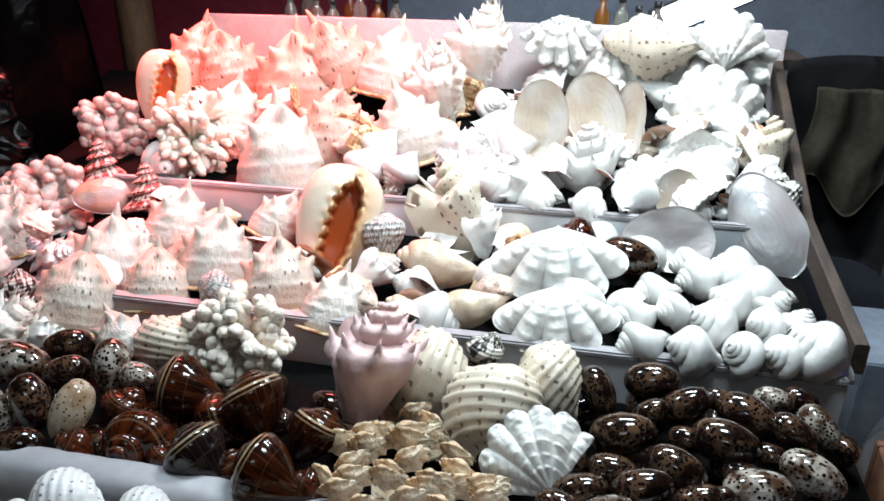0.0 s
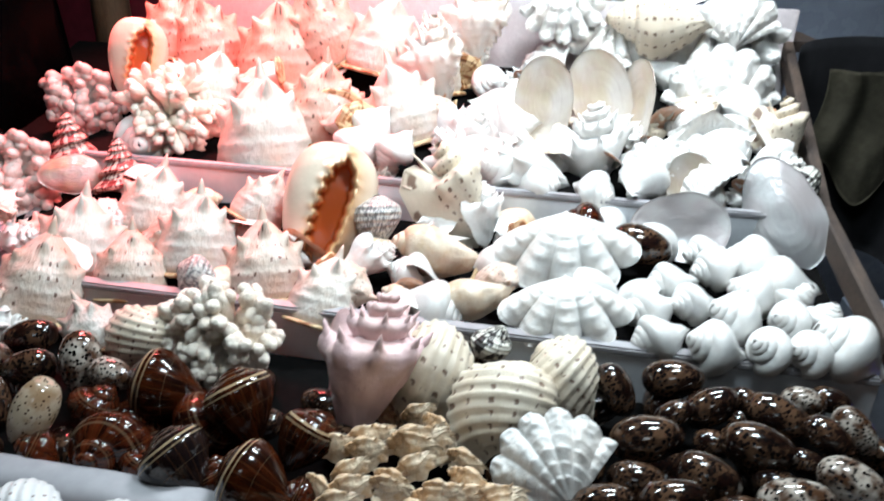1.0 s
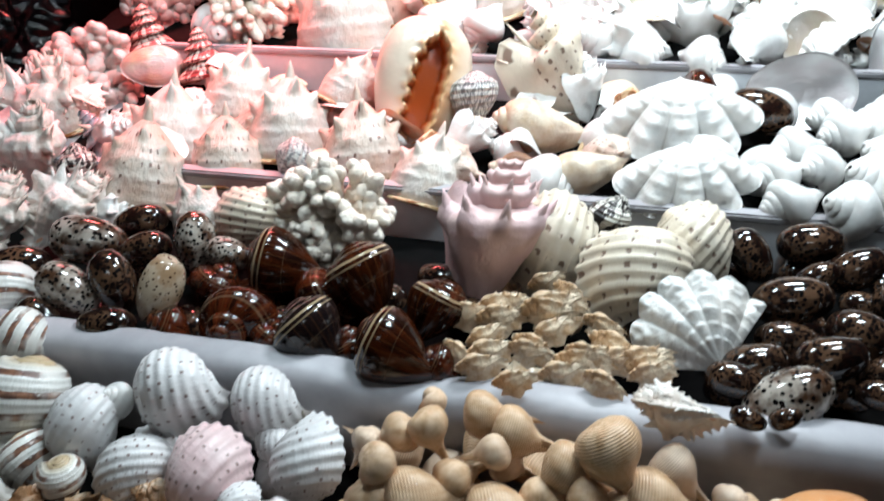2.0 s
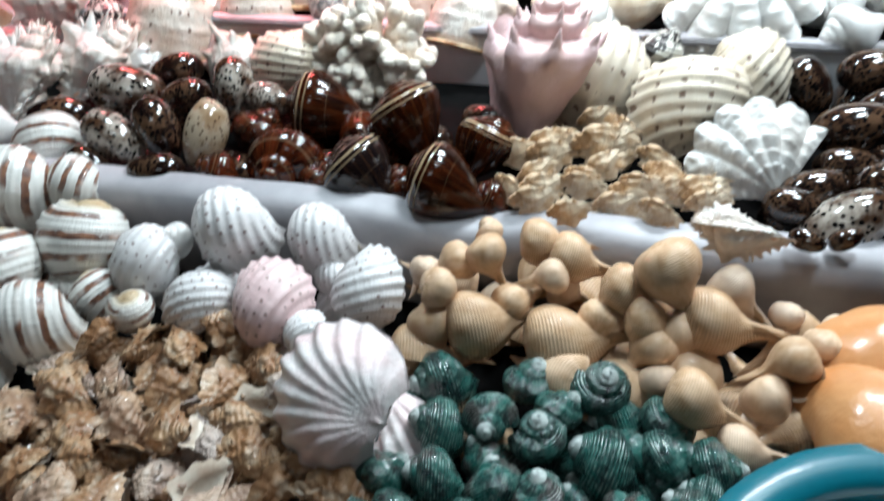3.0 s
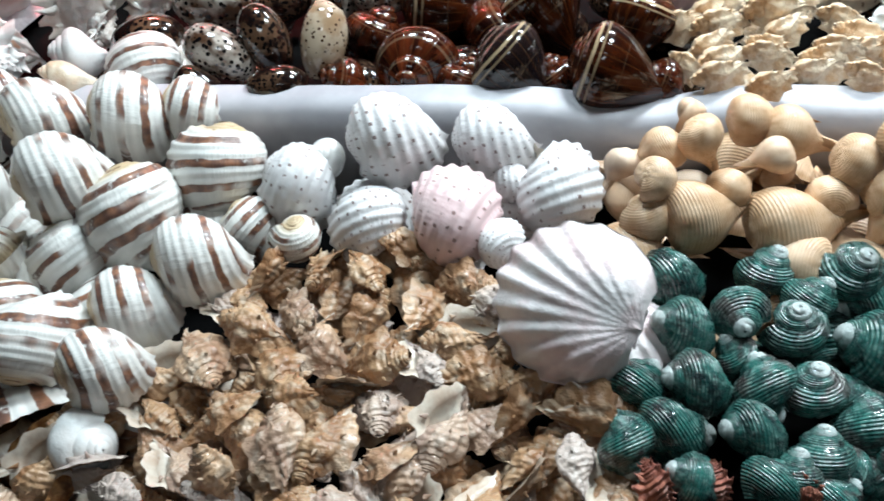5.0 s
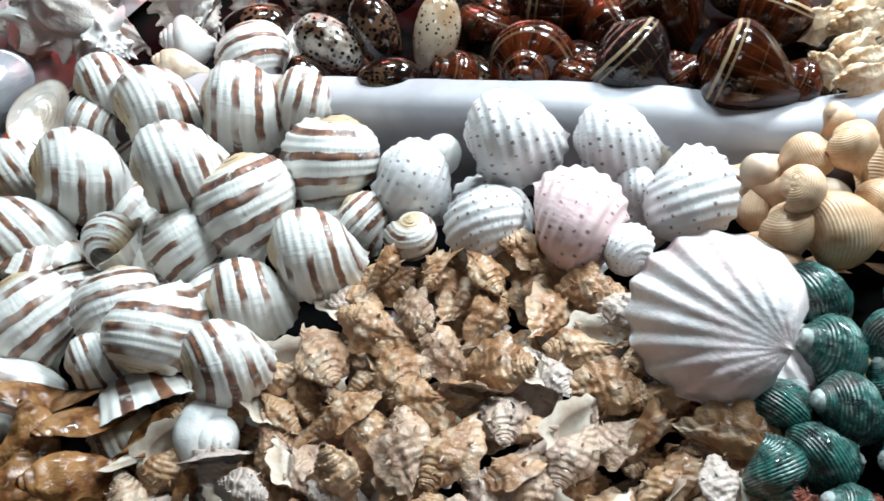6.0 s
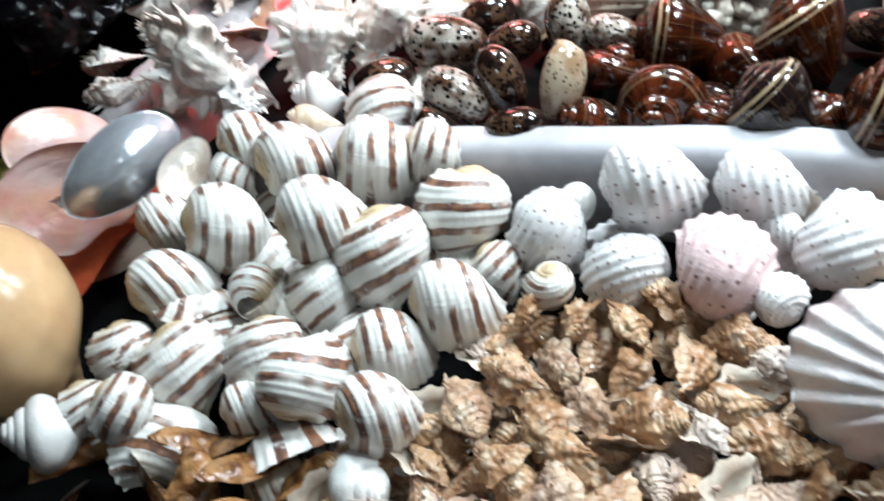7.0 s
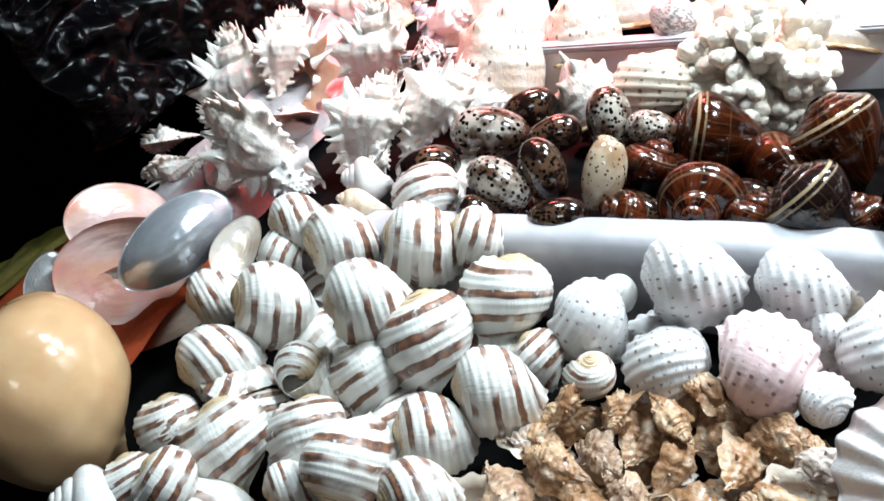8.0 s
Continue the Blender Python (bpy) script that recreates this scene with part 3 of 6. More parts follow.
class Coil:
    """A coiled shell of unit length: apex at +x, base at -x, back to +z, lip at +y."""

    def __init__(self, P, W, whorls, nt=40, ns=22, rib=(0, 0.0), fold=(0, 0.0), knobs=(), lip=0.0, lip_s=0.12, flat=1.0, rough=0.0, seed=0, teeth=(0, 0.0), comb=(0, 0.0, 3, 20)):
        self.C = C = smooth_curve(P, ns)
        self.W, self.H = W, C[-1, 1]
        T = np.gradient(C, axis=0)
        T /= np.linalg.norm(T, axis=1)[:, None] + 1e-9
        N = np.c_[T[:, 1], -T[:, 0]]
        self.N = N
        S = np.linspace(0, 1, ns + 1)
        th = np.r_[np.linspace(-2 * math.pi * whorls, -2 * math.pi, int((whorls - 1) * nt * 0.55) + 1)[:-1], np.linspace(-2 * math.pi, 0, nt + 1)]
        self.flat, self.rmax = flat, C[:, 0].max()
        V, F, UV = [], [], []
        rows, uvs = [], []
        for t in th:
            k = W ** (t / (2 * math.pi))
            d = rib[1] * np.cos(2 * math.pi * rib[0] * S) + fold[1] * math.cos(fold[0] * t) * np.sin(math.pi * S) ** 0.5
            for s0, w, m, amp, p in knobs:
                d = d + amp * np.exp(-((S - s0) / w) ** 2) * ((1 + math.cos(m * t)) / 2) ** p
            f = lip * math.exp(t / 0.22)
            d = d + f * np.clip((S - lip_s) / 0.15, 0, 1) * np.clip((1.03 - S) / 0.2, 0.15, 1)
            if teeth[0]:
                d = d + teeth[1] * math.exp(t / 0.15) * np.cos(2 * math.pi * teeth[0] * S)
            if comb[0]:
                web = ((1 + math.cos(comb[2] * t)) / 2) ** comb[3]
                d = d + comb[1] * web * (0.22 + 0.78 * ((1 + np.cos(2 * math.pi * comb[0] * S + t)) / 2) ** 2) * np.clip(1.25 - S, 0.25, 1)
            if rough:
                d = d + rough * np.array([noise.noise((3 * math.cos(t) * k + seed, 3 * math.sin(t) * k, s * 6 + t * 0.3)) for s in S])
            pts = self.at(t, C + N * d[:, None] * self.rmax)
            rows.append(pts)
            uvs.append([(t / (2 * math.pi), s) for s in S])
        strip(V, F, UV, rows, uvs)
        # the rolled lip joins the outside to the mouth
        edge = np.array(rows[-1])
        mid = C.mean(axis=0)
        inner = [[tuple(p) for p in edge], [tuple(p) for p in edge + (np.array(self.at(0.0, np.array([mid]))[0]) - edge) * 0.05]]
        for t, sh in ((-0.10, 0.09), (-0.35, 0.14), (-0.8, 0.20), (-1.3, 0.30), (-1.8, 0.45)):
            inner.append(self.at(t, C + (mid - C) * sh))
        tv, tf, tu = [], [], []
        strip(tv, tf, tu, inner, [[(i * 0.1, j / ns) for j in range(ns + 1)] for i in range(len(inner))], True)
        self.V, self.F, self.UV, self.mouth = V, F, UV, (tv, tf, tu)
        self.body = len(V)

    def at(self, t, c):
        k = self.W ** (t / (2 * math.pi))
        r, h = c[:, 0] * k, c[:, 1] * k
        return [(0.5 - hh / self.H, rr * math.cos(t) / self.H, -rr * math.sin(t) / self.H * self.flat) for rr, hh in zip(r, h)]

    def spike(self, t, s, length, width, lean=0.0, curl=(0, 0, 0)):
        """A spike on the whorl at angle t and place s along the profile."""
        i = s * (len(self.C) - 1)
        i0 = min(int(i), len(self.C) - 2)
        c = self.C[i0] + (self.C[i0 + 1] - self.C[i0]) * (i - i0)
        n = self.N[i0]
        k = self.W ** (t / (2 * math.pi))
        p = Vector(self.at(t, np.array([c - n * 0.02 * self.rmax]))[0])
        q = Vector(self.at(t, np.array([c + n * 0.3 * self.rmax]))[0])
        d = (q - p).normalized() + Vector((lean, 0, 0))
        spine(self.V, self.F, self.UV, p, d, length * k, width * k, curl, (t / (2 * math.pi), s))

    def meshes(self, name, material, mouth):
        # centred, with the breadth that the profile names
        last = np.array(self.V[:self.body])
        lo, hi = last.min(axis=0), last.max(axis=0)
        k = 2 * self.rmax / self.H / (hi[1] - lo[1])
        off = np.array([0.0, (lo[1] + hi[1]) / 2, (lo[2] + hi[2]) / 2])
        for vs in (self.V, self.mouth[0]):
            vs[:] = [(np.array(v) - off) * np.array([1.0, k, k]) for v in vs]
        return raw_mesh(name, self.V, self.F, self.UV, material), raw_mesh("aperture", *self.mouth, mouth)


P_TUN = [(0.02, 0.10), (0.16, 0.105), (0.32, 0.16), (0.44, 0.29), (0.485, 0.46), (0.47, 0.63), (0.40, 0.79), (0.28, 0.92), (0.13, 1.0)]
P_FIG = [(0.02, 0.02), (0.14, 0.024), (0.24, 0.085), (0.285, 0.21), (0.275, 0.34), (0.21, 0.46), (0.12, 0.57), (0.062, 0.69), (0.042, 0.84), (0.03, 1.0)]
P_TURBO = [(0.08, 0.27), (0.22, 0.30), (0.36, 0.39), (0.44, 0.56), (0.40, 0.75), (0.28, 0.89), (0.10, 1.0)]
P_FROG = [(0.07, 0.30), (0.18, 0.33), (0.27, 0.41), (0.31, 0.52), (0.26, 0.67), (0.17, 0.80), (0.09, 0.91), (0.06, 1.0)]
P_CHANK = [(0.08, 0.30), (0.20, 0.305), (0.33, 0.36), (0.395, 0.47), (0.365, 0.61), (0.25, 0.76), (0.13, 0.89), (0.07, 1.0)]
P_CONE = [(0.05, 0.14), (0.20, 0.165), (0.34, 0.24), (0.40, 0.36), (0.385, 0.50), (0.31, 0.68), (0.20, 0.86), (0.09, 1.0)]
P_HELM = [(0.04, 0.33), (0.16, 0.36), (0.30, 0.43), (0.42, 0.54), (0.44, 0.66), (0.41, 0.79), (0.33, 0.91), (0.22, 1.0)]
P_MUREX = [(0.07, 0.26), (0.17, 0.29), (0.26, 0.37), (0.28, 0.48), (0.21, 0.62), (0.12, 0.74), (0.07, 0.86), (0.045, 1.0)]
P_MUREX_FAT = [(0.07, 0.28), (0.18, 0.31), (0.29, 0.38), (0.32, 0.48), (0.27, 0.61), (0.17, 0.74), (0.10, 0.87), (0.06, 1.0)]
P_CONCH = [(0.05, 0.33), (0.18, 0.36), (0.33, 0.42), (0.37, 0.49), (0.32, 0.62), (0.23, 0.78), (0.14, 0.91), (0.08, 1.0)]
P_TOP = [(0.12, 0.62), (0.30, 0.80), (0.44, 0.95), (0.40, 1.0), (0.22, 0.985), (0.05, 0.96)]
P_MELON = [(0.02, 0.02), (0.22, 0.03), (0.38, 0.13), (0.45, 0.34), (0.45, 0.56), (0.39, 0.78), (0.26, 0.93), (0.08, 1.0)]
P_VOLUTE = [(0.04, 0.16), (0.14, 0.19), (0.22, 0.27), (0.26, 0.42), (0.235, 0.60), (0.16, 0.78), (0.09, 0.92), (0.05, 1.0)]


def murex_coil(seed, nsp, length, width, P=P_MUREX, per=3):
    """Three webbed, comb-edged ridges a whorl, with curling fronds on the last two."""
    c = Coil(P, 1.7, 3, 108, 46, rib=(11, 0.010), fold=(9, 0.012), knobs=[(0.36, 0.06, per * 4, 0.10, 3)], lip=0.22, rough=0.06, seed=seed, comb=(nsp + 2, 0.55, per, 22))
    rng = random.Random(seed)
    for w in range(2 * per):
        t = -2 * math.pi * w / per - 0.02
        for i in range(nsp):
            s = 0.14 + 0.76 * i / (nsp - 1)
            ln = length * (1.2 - 0.6 * s) * rng.uniform(0.5, 1.2)
            c.spike(t + rng.uniform(-0.12, 0.05), s, ln, width, rng.uniform(-0.3, 0.5), (0.3, rng.uniform(-0.3, 0.3), rng.uniform(-0.1, 0.3)))
    return c


def conch_coil(seed):
    c = Coil(P_CONCH, 1.6, 3.5, 72, 40, rib=(16, 0.008), fold=(4, 0.02), knobs=[(0.34, 0.07, 8, 0.26, 4)], lip=0.35, rough=0.05, seed=seed)
    for w in range(15):
        c.spike(-2 * math.pi * w / 8, 0.34, 0.17, 0.055, 0.4)
    return c


def lambis_coil(seed):
    c = Coil(P_CONCH, 1.7, 3, 40, 20, rib=(9, 0.03), knobs=[(0.36, 0.08, 8, 0.16, 3)], lip=0.85, rough=0.05, seed=seed)
    for i, s in enumerate((0.2, 0.36, 0.52, 0.68, 0.84)):
        c.spike(-0.03, s, 0.30, 0.05, (0.5 - s) * 0.8, (0.2, 0.1, 0.1))
    return c


def frog_coil(seed):
    rng = random.Random(seed)
    c = Coil(P_FROG, 1.6, 3, 48, 26, rib=(6, 0.015), knobs=[(0.34, 0.06, 9, 0.20, 3), (0.56, 0.06, 9, 0.14, 3), (0.45, 0.40, 2, 0.26, 14)], lip=0.16, flat=0.78, rough=0.14, seed=seed, teeth=(6, 0.06))
    for w in range(15):
        c.spike(-math.pi * 2 * w / 9 + 0.1, rng.choice((0.30, 0.36, 0.56)), rng.uniform(0.07, 0.15), 0.032, 0.1)
    return c


def cowrie_mesh(name, material, seed):
    """Egg-shaped, humped above and flat below, with a toothed slit along the flat side."""
    V, F, UV = [], [], []
    rows, uvs = [], []
    nu, nv = 30, 28
    for i in range(nu + 1):
        a = math.pi * i / nu
        x = 0.5 * math.cos(a)
        R = math.sin(a) ** 0.82
        wide = 0.335 * (1 + 0.10 * math.cos(a))
        row = []
        for j in range(nv + 1):
            b = 2 * math.pi * j / nv
            y = wide * R * math.sin(b)
            z = R * math.cos(b)
            z = z * (0.34 if z > 0 else 0.20)
            q = abs(math.atan2(math.sin(b - math.pi), math.cos(b - math.pi)))
            if q < 0.24:
                z += 0.075 * R * math.cos(q / 0.24 * math.pi / 2) + 0.012 * math.cos(x * 90) * R
            if abs(x) > 0.44:
                z -= 0.05
            row.append((x + 0.02 * math.cos(a) ** 9, y, z))
        rows.append(row)
        uvs.append([(i / nu, j / nv) for j in range(nv + 1)])
    strip(V, F, UV, rows, uvs)
    return raw_mesh(name, V, F, UV, material)


def valve_mesh(name, material, folds=5, amp=0.10, dome=0.26, span=78, scales=0.0, nscale=7, ears=False, ratio=1.0, nu=26, nv=60, thick=0.02, seed=0, frill=0.0, disc=False, lobe=0.035, crease=False):
    """One valve of a clam or scallop: hinge at +x, fan opening to -x, outside to +z."""
    V, F, UV = [], [], []
    outer, inner, uvs = [], [], []
    for i in range(nu + 1):
        u = i / nu
        ro, ri, w = [], [], []
        for j in range(nv + 1):
            v = j / nv * 2 - 1
            a = radians(span) * v
            wave = math.cos(folds * math.pi * v)
            if crease:
                wave = 2 * abs(math.cos(folds * math.pi * v / 2)) ** 0.75 - 1
            reach = u * (1 - 0.10 * abs(v) ** 3) * (1 + lobe * wave * u * u)
            if disc:
                reach = u * (math.cos(a) ** 0.6 + 0.05) * (1 + 0.012 * wave * u)
            x = 0.5 - reach * math.cos(a) * 0.98
            y = reach * math.sin(a) * (0.86 if disc else 0.68) * ratio
            z = dome * (math.sin(math.pi * min(1, 0.08 + u * 0.72)) * (1 - 0.75 * abs(v) ** 2.2)) - dome * 0.45 * u ** 2
            z += amp * wave * (u ** 1.7) * (1 - 0.3 * abs(v))
            if scales:
                ph = (u * nscale) % 1.0
                z += scales * ph ** 2 * (0.35 + 0.65 * max(0, wave)) * (u > 0.15)
            z += 0.015 * noise.noise((x * 5 + seed, y * 5, 0.5)) + frill * u ** 3 * noise.noise((x * 14 + seed, y * 14, 1.5))
            ro.append((x, y, z))
            ri.append((x, y, z - thick * (1 - u * 0.6)))
            w.append((v * 0.5 + 0.5, u))
        outer.append(ro)
        inner.append(ri)
        uvs.append(w)
    strip(V, F, UV, outer, uvs, True)
    strip(V, F, UV, inner, uvs)
    n = nv + 1
    k = (nu + 1) * n
    for j in range(nv):
        a = nu * n + j
        F.append((a, a + 1, k + a + 1, k + a))
    for e in (0, nv):
        for i in range(nu):
            a = i * n + e
            q = (a, a + n, k + a + n, k + a)
            F.append(q if e else q[::-1])
    if ears:
        for sgn in (-1, 1):
            b = len(V)
            pts = [(0.49, 0.0), (0.50, 0.13 * sgn), (0.43, 0.13 * sgn), (0.40, 0.07 * sgn)]
            for z in (0.045, 0.02):
                for x, y in pts:
                    V.append((x, y, z))
                    UV.append((0.5, 0.0))
            F.append((b, b + 1, b + 2, b + 3))
            F.append((b + 7, b + 6, b + 5, b + 4))
            for i in range(4):
                F.append((b + i, b + (i + 1) % 4, b + 4 + (i + 1) % 4, b + 4 + i))
    return raw_mesh(name, V, F, UV, material)


def dish_mesh(name, material, wide=0.30, depth=0.10, up=1.0, egg=0.15, thick=0.02, seed=0, rings=0.004, wave=0.0):
    """An oval valve: outside (up=1) or hollow inside (up=-1) to +z; narrow hinge at +x."""
    V, F, UV = [], [], []
    outer, inner, uvs = [], [], []
    nu, nv = 16, 40
    for i in range(nu + 1):
        u = i / nu
        ro, ri, w = [], [], []
        for j in range(nv + 1):
            a = 2 * math.pi * j / nv
            x = 0.5 * math.cos(a) * u
            y = wide * math.sin(a) * u * (1 - egg * math.cos(a)) * (1 + 0.03 * noise.noise((math.cos(a) * 2 + seed, math.sin(a) * 2, 0)))
            z = up * depth * (1 - u * u) + rings * math.sin(u * 40) + 0.01 * noise.noise((x * 6 + seed, y * 6, 0)) + wave * u * u * math.sin(a * 3 + seed)
            ro.append((x, y, z))
            ri.append((x, y, z - thick * (1.05 - u * 0.7)))
            w.append((j / nv, u))
        outer.append(ro)
        inner.append(ri)
        uvs.append(w)
    strip(V, F, UV, outer, uvs)
    strip(V, F, UV, inner, uvs, True)
    n = nv + 1
    k = (nu + 1) * n
    for j in range(nv):
        a = nu * n + j
        F.append((a, a + 1, k + a + 1, k + a)[::-1])
    return raw_mesh(name, V, F, UV, material)


def bull_mesh(name, material):
    """A helmet lying on its back: thick rolled lips either side of a long toothed mouth."""
    V, F, UV = [], [], []
    rows, uvs = [], []
    nu, nv = 60, 48
    for i in range(nu + 1):
        a = math.pi * i / nu
        x = 0.5 * math.cos(a)
        R = math.sin(a) ** 0.75
        half = 0.335 * R * (1 + 0.16 * math.cos(a))
        row, w = [], []
        for j in range(nv + 1):
            v = j / nv * 2 - 1
            y = half * v
            mid = -0.02 - 0.10 * x
            mouth = 0.115 * max(0.0, 1 - (x / 0.40) ** 4)
            d = (y - mid)
            edge = mouth + 0.020 * math.cos(x * 62) * (1 if d > 0 else 0.4) * (mouth > 0.01)
            round_ = math.sqrt(max(0.0, 1 - v * v))
            z = 0.20 * round_ * R
            lipd = abs(d) - edge
            if lipd < 0 and mouth > 0.01:
                q = min(1.0, -lipd / 0.03)
                z -= 0.20 * q * min(1, mouth / 0.05)
                col = 0.25 * (1 - q)
            else:
                col = 0.25 + min(1.0, max(0.0, lipd) / 0.15) * (0.75 if d > 0 else 0.28)
                z += 0.03 * math.exp(-(lipd / 0.04) ** 2) + 0.012 * math.cos(x * 85) * math.exp(-(lipd / 0.035) ** 2)
            row.append((x, y, z))
            w.append((x, col))
        rows.append(row)
        uvs.append(w)
    strip(V, F, UV, rows, uvs, True)
    back = [[(x, y, -0.30 * math.sqrt(max(0, 1 - (j / nv * 2 - 1) ** 2)) * math.sin(math.pi * i / nu) ** 0.75) for j, (x, y, z) in enumerate(r)] for i, r in enumerate(rows)]
    strip(V, F, UV, back, [[(0, 0.9)] * (nv + 1) for r in rows])
    return raw_mesh(name, V, F, UV, material)


def coral_mesh(name, material, seed, arms=34, length=0.26, width=0.05, flat=0.7):
    """A head of stubby, forking fingers that spring from one foot."""
    rng = random.Random(seed)
    V, F, UV = [], [], []

    def finger(root, way, ln, r):
        base = len(V)
        segs, sides = 9, 10
        way = Vector(way).normalized()
        a = way.orthogonal().normalized()
        b = way.cross(a)
        bend = Vector((rng.uniform(-1, 1), rng.uniform(-1, 1), rng.uniform(-0.3, 1))) * 0.25 * ln
        for i in range(segs + 1):
            t = 1 - (1 - i / segs) ** 1.9
            c = root + way * ln * t + bend * t * t
            rr = r * (0.8 + 0.35 * t) * (math.sqrt(max(0.0, 1 - max(0, (t - 0.72) / 0.28) ** 2)) * 0.97 + 0.03)
            for k in range(sides):
                w = 2 * math.pi * k / sides
                p = c + (a * math.cos(w) + b * math.sin(w)) * rr
                V.append(p + (p - c) * 0.2 * noise.noise(p * 22))
                UV.append((0, t))
        for i in range(segs):
            for k in range(sides):
                k2 = (k + 1) % sides
                F.append((base + i * sides + k, base + i * sides + k2, base + (i + 1) * sides + k2, base + (i + 1) * sides + k))
        F.append(tuple(base + segs * sides + k for k in range(sides)))
        return root + way * ln * 0.55 + bend * 0.3

    for i in range(arms):
        z = rng.uniform(-0.05, 1.0)
        a = i * 2.39996 + rng.uniform(-0.3, 0.3)
        q = math.sqrt(max(0, 1 - z * z))
        d = Vector((q * math.cos(a), q * math.sin(a), z * flat + 0.15))
        root = Vector((d.x * 0.10, d.y * 0.10, -0.12))
        fork = finger(root, d, length * rng.uniform(1.0, 1.45), width * rng.uniform(0.8, 1.15))
        for n in range(rng.choice((2, 2, 3))):
            e = (d + Vector((rng.uniform(-1, 1), rng.uniform(-1, 1), rng.uniform(-0.4, 0.8))) * 0.75).normalized()
            finger(fork, e, length * rng.uniform(0.55, 0.95), width * rng.uniform(0.7, 1.0))
    return raw_mesh(name, V, F, UV, material)


def frilled_coil(seed):
    """A small chunky murex with three flaring ridges and a toothed, fingered lip."""
    rng = random.Random(seed)
    c = Coil(P_FROG, 1.65, 3, 42, 20, rib=(4, 0.02), knobs=[(0.42, 0.34, 3, 0.30, 9), (0.36, 0.08, 9, 0.10, 3)], lip=0.32, flat=0.85, rough=0.10, seed=seed, teeth=(5, 0.10), comb=(5, 0.30, 3, 18))
    for t in (-0.03, -2.09, -4.19):
        for k in range(5):
            c.spike(t + rng.uniform(-0.06, 0.06), 0.18 + 0.15 * k, rng.uniform(0.08, 0.19), 0.05, rng.uniform(-0.3, 0.4), (0.1, rng.uniform(-0.3, 0.3), 0.1))
    return c


def helmet_meshes(name, material, mouth, seed, horn=1.0):
    """A helmet shell resting on its mouth: a ridged hump with blunt horns, rising to a peak at +x, on a flared lip."""
    rng = random.Random(seed)
    V, F, UV = [], [], []
    rows, uvs = [], []
    nx, nb = 34, 40
    lean = rng.uniform(-0.05, 0.05)
    horns = [(0.24, 1.57 + rng.uniform(-0.25, 0.25), 0.20, 0.10), (0.10, 0.75, 0.15, 0.09), (0.12, 2.40, 0.16, 0.09), (0.02, 0.12, 0.13, 0.09), (0.02, 3.02, 0.13, 0.09), (-0.06, 1.2, 0.07, 0.07), (-0.08, 2.0, 0.06, 0.07), (-0.22, 0.9, 0.04, 0.06), (-0.22, 2.3, 0.04, 0.06)]
    for i in range(nx + 1):
        x = 0.40 - 0.90 * i / nx
        w = float(np.interp(x, [-0.5, -0.42, -0.2, 0.0, 0.12, 0.25, 0.34, 0.40], [0.40, 0.43, 0.43, 0.37, 0.29, 0.18, 0.09, 0.015]))
        row, uv = [], []
        for j in range(nb + 1):
            b = 2 * math.pi * j / nb
            d = 1.0 + 0.006 * math.cos(x * 62) + 0.03 * max(0.0, math.cos(b * 11 + seed)) ** 3 * max(0.0, math.cos(x * 21 + 1.0)) ** 2 + 0.05 * noise.noise((x * 3 + seed, math.cos(b) * 1.4, math.sin(b) * 1.4))
            px, push = 0.0, 0.0
            for hx, hb, ha, hw in horns:
                db = abs(math.atan2(math.sin(b - hb), math.cos(b - hb))) * 0.38
                push += horn * ha * math.exp(-((x - hx) ** 2 + db ** 2) / (hw * 0.52) ** 2)
            px += push * 0.75
            zz = (0.40 if math.sin(b) > 0 else 0.14) / 0.43
            row.append((x + px, (w * d + push * 0.6) * math.cos(b) + lean * x, (w * d + push * 0.8) * math.sin(b) * zz))
            uv.append((b / (2 * math.pi) * 1.6, 0.15 + 0.8 * i / nx))
        rows.append(row)
        uvs.append(uv)
    strip(V, F, UV, rows, uvs, True)
    spine(V, F, UV, (0.30, lean * 0.3, 0.0), (1, lean, 0.1), 0.24, 0.07, (0, 0, 0), (0.2, 0.2), 10)
    lv, lf, lu = [], [], []
    ring = []
    for j in range(nb + 1):
        b = 2 * math.pi * j / nb
        flare = 0.10 + 0.02 * math.cos(b * 9)
        c = Vector(rows[-1][j])
        o = Vector((0, math.cos(b), math.sin(b) * 0.8))
        ring.append([tuple(c + Vector((0.02, 0, 0)) - o * 0.01), tuple(c + o * flare * 0.7 + Vector((0.015, 0, 0))), tuple(c + o * flare - Vector((0.015, 0, 0))), tuple(c + o * flare * 0.4 - Vector((0.035, 0, 0))), tuple(c * 0.6 + Vector((-0.19, 0, 0))), (-0.44, 0.0, 0.05)])
    strip(lv, lf, lu, ring, [[(j / nb, k / 5) for k in range(6)] for j in range(nb + 1)])
    return raw_mesh(name, V, F, UV, material), raw_mesh("lip", lv, lf, lu, mouth)


# each kind: name, category, group, list of (body mesh, mouth mesh or None)
KINDS = {}


def kind(key, name, category, group, label, variants):
    KINDS[key] = (name, category, group, label, variants)


def coils(name, make, material, mouth, seeds):
    return [make(s).meshes(name, material, mouth) for s in seeds]


def tun(s):
    return Coil(P_TUN, 1.6, 3, 40, 60, rib=(14, 0.011), lip=0.13, lip_s=0.05, rough=0.02, seed=s, teeth=(14, 0.012))


def tun_knobby(s):
    return Coil(P_TUN, 1.6, 3, 44, 60, rib=(10, 0.016), lip=0.10, lip_s=0.05, rough=0.02, seed=s, teeth=(10, 0.015))


